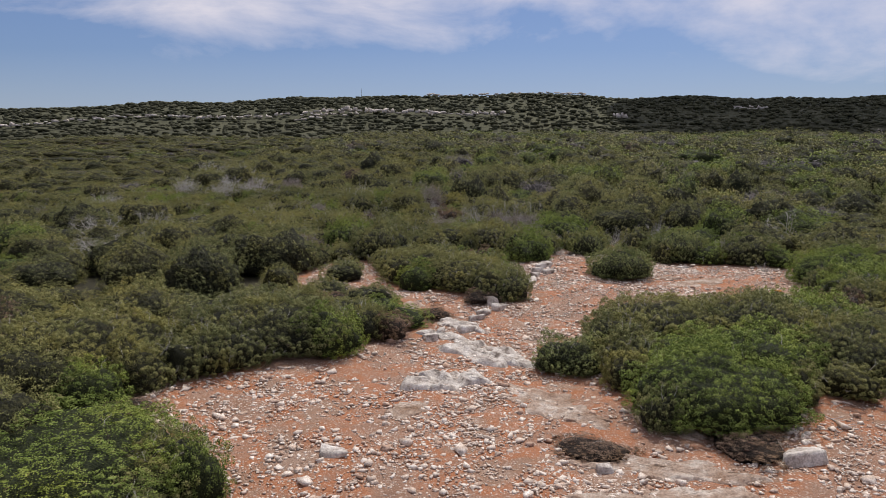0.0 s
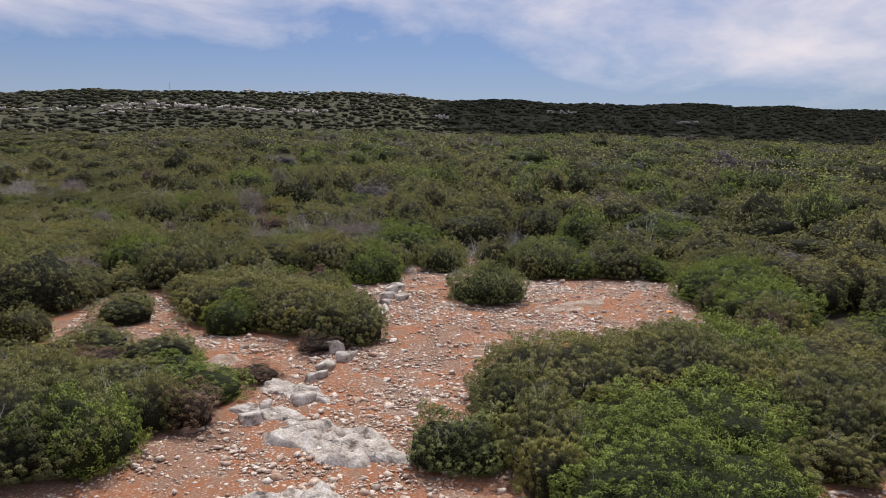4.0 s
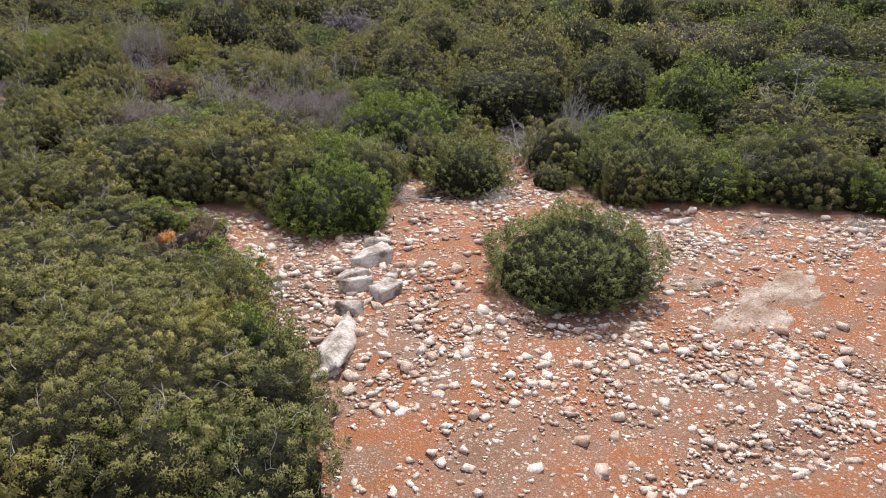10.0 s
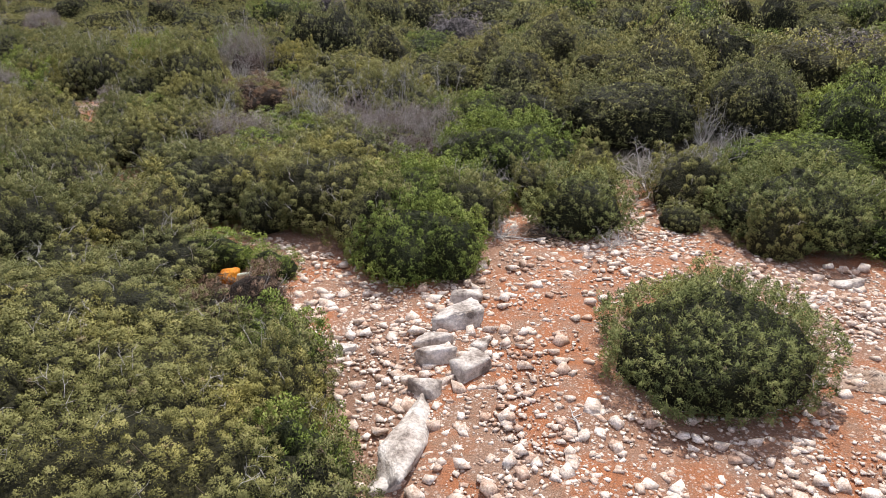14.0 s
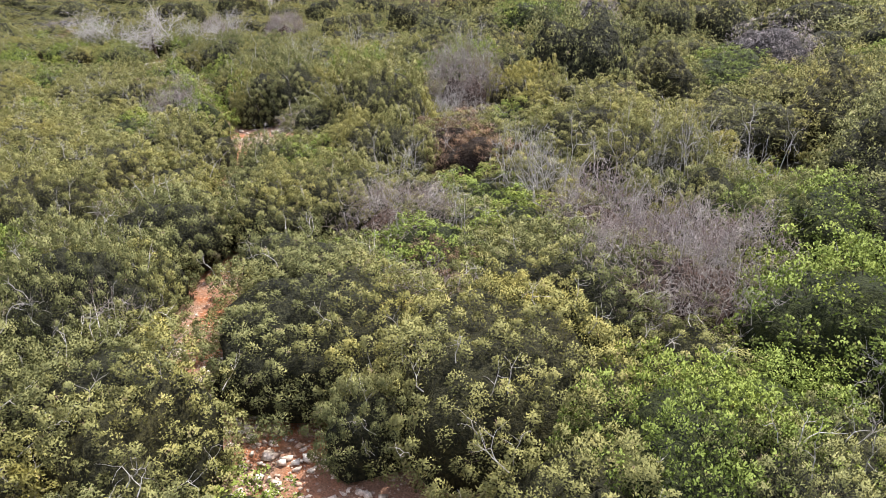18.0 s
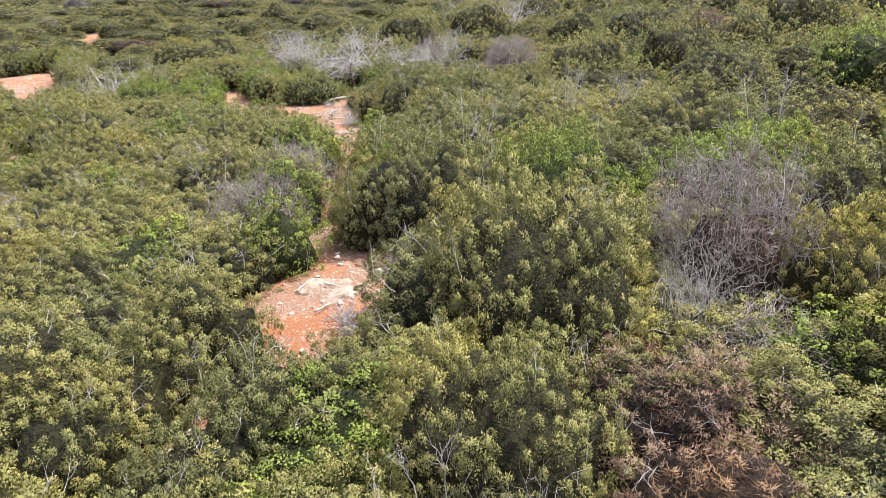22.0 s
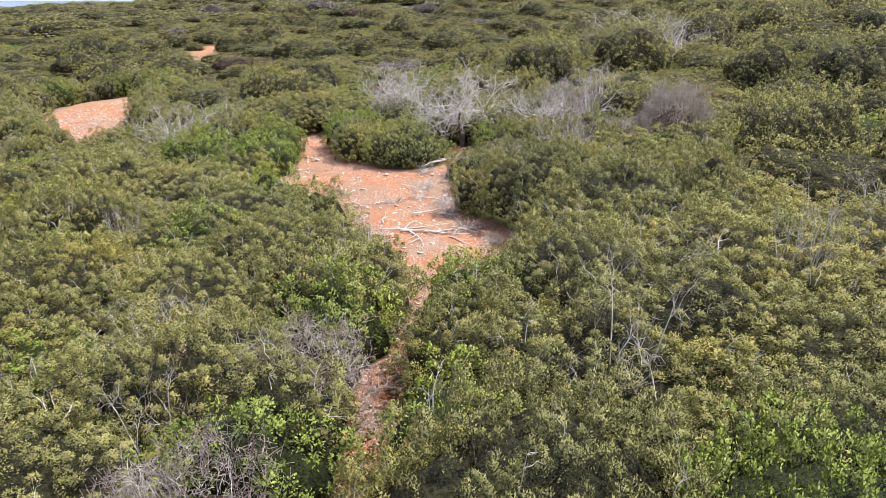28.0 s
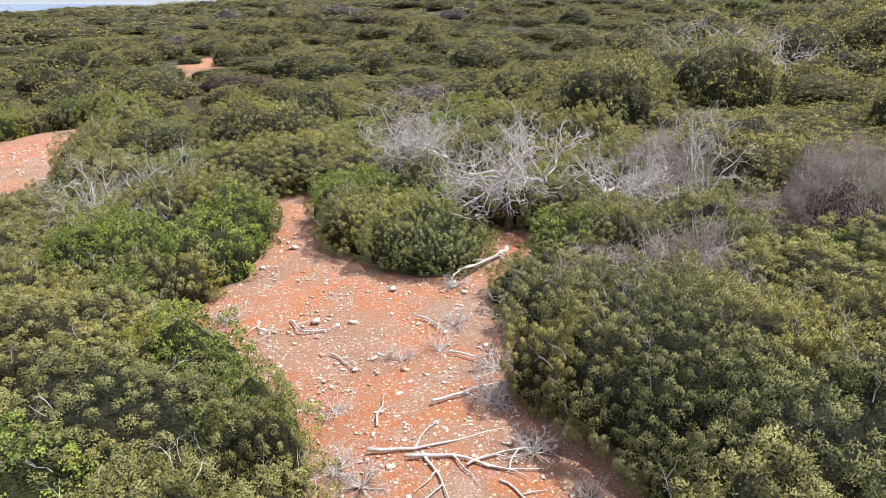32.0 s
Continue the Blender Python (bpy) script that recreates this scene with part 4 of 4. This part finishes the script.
for row in [(7.7, 14.6, 0.5, 0.36, 0.34, 10, 81), (0.75, 24.2, 0.36, 0.26, 0.28, 30, 82), (1.9, 28.0, 0.32, 0.26, 0.3, 0, 83), (2.2, 27.3, 0.34, 0.24, 0.24, 50, 84), (4.05, 32.2, 0.8, 0.34, 0.26, 68, 85),
            (3.75, 31.5, 0.24, 0.16, 0.14, 20, 86), (4.3, 33.25, 0.26, 0.2, 0.22, -30, 87), (4.55, 33.9, 0.3, 0.2, 0.24, 15, 88), (5.0, 33.6, 0.32, 0.24, 0.24, 40, 89), (4.9, 34.9, 0.42, 0.3, 0.3, 5, 90),
            (5.15, 35.6, 0.3, 0.22, 0.2, -10, 91), (4.6, 34.4, 0.3, 0.18, 0.18, 0, 92), (5.2, 34.1, 0.2, 0.16, 0.15, 60, 93), (3.2, 34.3, 0.2, 0.15, 0.14, 0, 94), (-0.4, 23.3, 0.3, 0.24, 0.24, 20, 95),
            (-0.1, 23.9, 0.26, 0.2, 0.24, 70, 96), (-4.9, 49.2, 0.16, 0.12, 0.12, 0, 97), (-5.8, 50.9, 0.2, 0.16, 0.14, 30, 98), (1.6, 26.7, 0.42, 0.3, 0.2, 65, 99), (1.2, 25.9, 0.4, 0.26, 0.18, 40, 100),
            (12.2, 36.1, 0.36, 0.24, 0.14, 20, 101), (9.0, 20.9, 0.2, 0.16, 0.18, 0, 102), (3.4, 14.2, 0.22, 0.16, 0.16, 0, 103), (8.2, 17.0, 0.24, 0.2, 0.2, 30, 104), (-2.4, 14.8, 0.3, 0.22, 0.14, 10, 105)]:
    rock("boulder", PALE_ROCK, *row)

sx, sy = stone_places(stone_rng, 2600, (-9, 18, 10, 40))
size = np.exp(stone_rng.normal(-2.5, 0.3, len(sx)))
order = np.argsort(-size)[:225]
heap = np.random.RandomState(43)
for hx_, hy_, spread_ in ((5.0, 34.4, 0.9), (5.9, 36.6, 0.8), (5.2, 32.6, 1.2), (6.3, 34.2, 1.0)):
    for _ in range(16):
        sx, sy, size = np.append(sx, hx_ + heap.normal() * spread_ * 0.6), np.append(sy, hy_ + heap.normal() * spread_), np.append(size, heap.uniform(0.05, 0.13))
        order = np.append(order, len(sx) - 1)
for i in order:
    ob = tagged(new("stone", STONES[stone_rng.randint(8)]), "loose angular limestone lump on red soil", "stone", "stones strewn over the clearings")
    s_ = float(size[i])
    ob.matrix_world = Matrix.LocRotScale((sx[i], sy[i], float(land(sx[i], sy[i]))), Euler((stone_rng.uniform(-0.2, 0.2), stone_rng.uniform(-0.2, 0.2), stone_rng.uniform(0, 6.28))), (s_ * 1.1, s_ * 1.1, s_))


def rubble(name, rng, n, box, mean, sigma, label, level=1):
    x, y = stone_places(rng, n, box)
    protos = [stone_mesh(950 + k, level, 0.5, PEBBLE) for k in range(16)]
    s_ = np.clip(np.exp(rng.normal(mean, sigma, len(x))), 0.012, 0.12)
    z, a = land(x, y), rng.uniform(0, 6.28, len(x))
    V, F, c = [], [], 0
    for i in range(len(x)):
        v, f = protos[i % 16]
        ca, sa = math.cos(a[i]) * s_[i], math.sin(a[i]) * s_[i]
        V.append(np.stack([v[:, 0] * ca - v[:, 1] * sa + x[i], v[:, 0] * sa + v[:, 1] * ca + y[i], v[:, 2] * s_[i] + z[i]], 1))
        F.append(f + c)
        c += len(v)
    tagged(new(name, mesh_of(name, np.concatenate(V), np.concatenate(F), PEBBLE)), label, "rubble", kind="stuff")


rubble("rubble", stone_rng, 210000, (-9, 18, 8, 41), -3.6, 0.6, "angular limestone rubble strewn over the red clearing")
rubble("rubble", stone_rng, 80000, (-40, 2, 36, 66), -3.75, 0.45, "small pale stones along the trail and clearing")

# ---- the dead tree and fallen wood ----
tree_rng = np.random.RandomState(77)


def dead_tree(x, y, turn, size, lean=0.9):
    """A wind-swept dead juniper: dark twisted stems, pale curling limbs that sweep towards -x, a flat tangle of twigs."""
    root = tagged(new("dead_tree", None), "gnarled dead juniper tree with a bleached bare crown", "tree")
    stem = limbs(tree_rng, [((0, 0, 0), (0.05, 0.0, 1.0)), ((0.12, 0.1, 0), (0.45, 0.1, 1.0))], 1.05, 0.085, 0, 0.16, lift=0.12)
    part("trunk", mesh_of("trunk", *tubes(stem, 7), BARK), root, "dark twisted trunk")
    big = []
    for s_ in stem:
        if s_[5] > 0.45:
            for _ in range(7):
                d = np.array([tree_rng.normal() - lean, tree_rng.normal() * 0.8, tree_rng.uniform(-0.1, 0.9)])
                big.append((np.array(s_[3:6]), d / np.linalg.norm(d)))
    arms = limbs(tree_rng, big, 0.85, 0.024, 1, 0.42, fork=2, lift=0.06)
    part("limb_crown", mesh_of("limb_crown", *tubes(arms, 5), BLEACHED), root, "bleached crooked limbs")
    ends = [(np.array(s_[3:6]), np.array(s_[3:6]) - np.array(s_[:3])) for s_ in arms if s_[5] > 0.6]
    twig = limbs(tree_rng, [(p, d / np.linalg.norm(d)) for p, d in ends], 0.34, 0.009, 1, 0.6, fork=3, lift=0.12)
    tagged(part("twig_spray", mesh_of("twig_spray", *tubes(twig), BLEACHED), root, "curling bleached twigs"), kind="stuff")
    root.matrix_world = pose(x, y, float(land(x, y)) - 0.05, 0, 0, turn) @ Matrix.Diagonal((size, size, size, 1))


dead_tree(-19.75, 64.55, 45, 1.2, 1.4)
dead_tree(-23.6, 65.2, 35, 1.15, 0.5)
dead_tree(-18.2, 65.8, 60, 0.95, -0.5)


def strand(rng, start, way, length, r, steps=9, wander=0.22):
    """One crooked tapering stick as a single closed tube."""
    p, d = np.array(start, float), np.array(way, float)
    pts, rad = [p.copy()], [r]
    for k in range(steps):
        d = d + rng.normal(size=3) * [wander, wander, 0.08]
        d[2] *= 0.5
        d /= np.linalg.norm(d)
        p = p + d * length / steps
        p[2] = min(max(p[2], r * 0.6), 0.12)
        pts.append(p.copy())
        rad.append(r * (1 - 0.8 * (k + 1) / steps))
    pts, n = np.array(pts), 6
    V = []
    for k, q in enumerate(pts):
        t = pts[min(k + 1, steps)] - pts[max(k - 1, 0)]
        t /= np.linalg.norm(t)
        u = np.cross(t, [0, 0, 1.0])
        u /= np.linalg.norm(u)
        w = np.cross(u, t)
        V += [q + (u * math.cos(a) + w * math.sin(a)) * rad[k] * rng.uniform(0.85, 1.15) for a in np.arange(n) * 2 * math.pi / n]
    F = []
    for k in range(steps):
        for j in range(n):
            a, b = k * n + j, k * n + (j + 1) % n
            F += [(a, b, b + n), (a, b + n, a + n)]
    F += [(0, j + 1, j) for j in range(1, n - 1)] + [(steps * n, steps * n + j, steps * n + j + 1) for j in range(1, n - 1)]
    return np.array(V), np.array(F), pts


def fallen_branch(x, y, length, turn, seed, r=0.018):
    rng = np.random.RandomState(seed)
    v, f, pts = strand(rng, (-length / 2, 0, 0.03), (1, 0, 0), length, r)
    ob = tagged(new("fallen_branch", mesh_of("fallen_branch", v, f, BLEACHED)), "bleached crooked branch lying on the red soil", "branch", "fallen branches")
    for k in (3, 5, 7)[: rng.randint(1, 4)]:
        v, f, _ = strand(rng, pts[k], (0.6, rng.choice([-0.8, 0.8]), 0.1), length * 0.4, r * 0.55, 6)
        part("side_branch", mesh_of("side_branch", v, f, BLEACHED), ob)
    ob.matrix_world = pose(x, y, float(land(x, y)) + 0.01, 0, 0, turn)


for row in [(-15.0, 58.7, 1.7, 55, 1, 0.026), (-14.6, 59.3, 1.2, 100, 2), (-17.7, 59.1, 0.7, 10, 3), (-18.8, 59.2, 0.6, 40, 4), (-16.2, 58.6, 0.8, 150, 5), (-19.4, 58.6, 0.9, -10, 6), (-17.6, 60.9, 0.9, 30, 7),
            (-18.6, 63.0, 1.9, -60, 8, 0.05), (10.9, 35.3, 0.9, -20, 9), (6.2, 32.3, 0.5, 70, 10), (7.0, 38.0, 0.9, 10, 11), (-5.9, 50.2, 0.8, 20, 12), (-5.6, 49.6, 0.6, 70, 13), (-13.6, 59.0, 1.0, 20, 14), (-6.6, 49.9, 0.5, 120, 15),
            (9.6, 16.6, 0.9, -40, 16), (15.2, 33.6, 0.7, 60, 17), (-15.3, 59.8, 1.5, 50, 18, 0.024), (-14.7, 59.0, 1.6, 62, 19, 0.028), (-16.2, 60.7, 1.3, 40, 20), (-14.5, 58.3, 1.2, -20, 21, 0.022), (-19.1, 59.2, 0.7, 20, 22), (6.6, 38.1, 1.1, -12, 23, 0.02)]:
    fallen_branch(*row)


def twig_heap(x, y, r, seed):
    rng = np.random.RandomState(seed)
    st = [((0.05 * math.cos(a), 0.05 * math.sin(a), 0.01), (math.cos(a), math.sin(a), rng.uniform(0.1, 0.9))) for a in rng.uniform(0, 6.28, 34)]
    me = mesh_of("cushion_shrub", *tubes(limbs(rng, st, 0.8, 0.022, 1, 0.3, droop=0.1, fork=2)), BLEACHED)
    ob = tagged(new("cushion_shrub", me), "small dead cushion shrub of bleached twigs", "dead shrub", "dead cushions on the clearing")
    ob.matrix_world = Matrix.LocRotScale((x, y, float(land(x, y))), None, (r, r, r))


for row in [(-16.55, 58.2, 0.3, 1), (-17.1, 59.7, 0.32, 2), (-16.9, 60.3, 0.34, 3), (-17.4, 61.0, 0.34, 4), (-15.4, 57.5, 0.36, 5), (-15.2, 59.9, 0.3, 6), (-14.2, 59.5, 0.35, 7), (-13.2, 59.3, 0.3, 8), (-20.2, 58.3, 0.35, 9),
            (-18.4, 61.9, 0.3, 10), (15.6, 34.4, 0.4, 11), (13.6, 35.2, 0.35, 12), (6.2, 38.2, 0.45, 13), (-5.4, 51.2, 0.5, 14), (-5.2, 49.4, 0.35, 15), (16.4, 33.2, 0.3, 16), (-4.9, 49.4, 0.4, 17), (-4.65, 48.6, 0.35, 18), (-15.9, 60.5, 0.4, 19), (-15.4, 60.0, 0.42, 20), (-15.0, 57.6, 0.34, 21), (8.3, 37.7, 0.42, 22), (7.2, 38.3, 0.35, 23)]:
    twig_heap(*row)

# ---- litter left by people ----
v, f = BALL[3]
lump = np.array([1 + 0.5 * noise.noise(Vector(q) * 1.6) + 0.3 * noise.noise(Vector(q) * 4.5) for q in v])
ob = tagged(new("orange_float", mesh_of("orange_float", v * lump[:, None] * [0.2, 0.16, 0.145], f, ORANGE)), "weathered orange foam float lying in the scrub", "float")
ob.matrix_world = pose(1.1, 37.05, float(land(1.1, 37.05)) + 0.14, 10, 0, 30)


def slab_box(name, label, category, x, y, z, dims, turn, tilt, mat):
    bm = bmesh.new()
    bmesh.ops.create_cube(bm, size=1.0)
    bmesh.ops.scale(bm, vec=dims, verts=bm.verts)
    bmesh.ops.bevel(bm, geom=list(bm.edges), offset=min(dims) * 0.3, segments=2, affect="EDGES")
    me = bpy.data.meshes.new(name)
    bm.to_mesh(me)
    bm.free()
    me.materials.append(mat)
    ob = tagged(new(name, me), label, category)
    ob.matrix_world = pose(x, y, float(land(x, y)) + z, tilt, 0, turn)


slab_box("plastic_board", "pale greenish plastic board propped in the scrub", "litter", 1.35, 36.85, 0.17, (0.26, 0.05, 0.36), 20, 40, PALE)
slab_box("plastic_canister", "small white plastic canister on the ground", "litter", 1.75, 36.35, 0.1, (0.14, 0.1, 0.26), 60, 70, WHITEBAG)
slab_box("plastic_canister", "crushed white plastic canister under a bush", "litter", 2.5, 28.35, 0.08, (0.2, 0.12, 0.1), 30, 10, WHITEBAG)
v, f = stone_mesh(1202, 3, 0.7, BLACKBAG, 0.5)
ob = tagged(new("plastic_bag", mesh_of("plastic_bag", v * 0.26, f, BLACKBAG)), "crumpled black plastic bag under a bush", "litter")
ob.matrix_world = pose(2.4, 28.7, float(land(2.4, 28.7)), 0, 0, 0)
slab_box("plastic_scrap", "small flat yellow plastic scrap on the soil", "litter", 14.4, 30.2, 0.03, (0.3, 0.16, 0.05), 15, 4, ORANGE)

# ---- the hill ----
hill_rng = np.random.RandomState(91)
V, F, c = [], [], 0
bv, bf = BALL[1]
hx, hy = np.meshgrid(np.arange(-500, 540, 4.9), np.arange(285, 500, 4.9))
hx, hy = (q.ravel() + hill_rng.uniform(-2.6, 2.6, q.size) for q in (hx, hy))
keep = (np.abs(hx) < 140 + hy) & ~((np.abs(hy - 384 - 6 * ripple(hx, 0 * hx, 90, 92)) < 5) & (hx < 45) & (hill_rng.uniform(size=hx.size) < 0.6))
hx, hy = hx[keep], hy[keep]
hz = land(hx, hy)
for i in range(len(hx)):
    for _ in range(3):
        s_ = hill_rng.uniform(0.6, 1.6)
        q = bv * (1 + hill_rng.normal(size=(len(bv), 1)) * 0.16) * [s_ * 1.35, s_ * 1.35, s_ * 0.62]
        V.append(q + [hx[i] + hill_rng.uniform(-5, 5), hy[i] + hill_rng.uniform(-5, 5), hz[i] + 0.2])
        F.append(bf + c)
        c += len(q)
tagged(new("hill_scrub", soften(mesh_of("hill_scrub", np.concatenate(V), np.concatenate(F), HILLSIDE))), "dark evergreen scrub covering the distant hill", "scrub", kind="stuff")


def ledge(x, y, length, tall, seed):
    """A broken white limestone step along the hillside."""
    rng = np.random.RandomState(seed)
    V, F, c, u = [], [], 0, -length / 2
    while u < length / 2:
        w = rng.uniform(0.5, 2.4)
        v, f = stone_mesh(rng.randint(9999), 2, 1.0, LIMESTONE, 0.3)
        px, py = x + u, y + rng.uniform(-1.5, 1.5) + 6 * float(ripple(x + u, 0.0, 90, 92))
        V.append(v * [w, 1.4, tall * rng.uniform(0.4, 1.3)] + [px, py, float(land(px, py)) + rng.uniform(0.6, 1.8)])
        F.append(f + c)
        c += len(v)
        u += w * rng.uniform(0.8, 2.4)
    ob = tagged(new("rock_ledge", mesh_of("rock_ledge", np.concatenate(V), np.concatenate(F), LIMESTONE)), "white broken limestone ledge on the distant hillside", "rock ledge", "ledges on the hill", "stuff")


for k, row in enumerate([(-40, 384, 70, 1.5), (12, 382, 40, 1.2), (-105, 383, 50, 1.0), (-165, 384, 60, 0.9), (-235, 386, 70, 0.9), (-60, 378, 30, 0.8), (40, 455, 100, 0.8),
                         (-70, 371, 12, 1.1), (92, 372, 6, 1.6), (170, 402, 18, 0.9), (240, 380, 14, 0.9)]):
    ledge(*row, 2000 + k)
mast = tagged(new("radio_mast", mesh_of("radio_mast", *tubes([(0, 0, 0, 0, 0, 7, 0.16, 0.1)], 5), BARK)), "thin dark mast on the distant ridge", "mast")
mast.matrix_world = pose(-54, 470, float(land(-54, 470)))

# ---- the cloud whose shade lies on the hill ----
cloud_rng = np.random.RandomState(5)
V, F, c = [], [], 0
bv, bf = BALL[3]
for _ in range(70):
    cx, cy = cloud_rng.uniform(-1, 1), cloud_rng.uniform(-1, 1)
    if cx * cx + cy * cy > 1.05:
        continue
    w = cloud_rng.uniform(35, 70)
    V.append(bv * [w * 1.3, w, w * 0.35] + [455 + 215 * cx, 528 + 120 * cy, 345 + cloud_rng.uniform(-8, 14)])
    F.append(bf + c)
    c += len(bv)
tagged(new("cloud", soften(mesh_of("cloud", np.concatenate(V), np.concatenate(F), CLOUD))), "white heaped cloud drifting over the distant hill", "cloud")
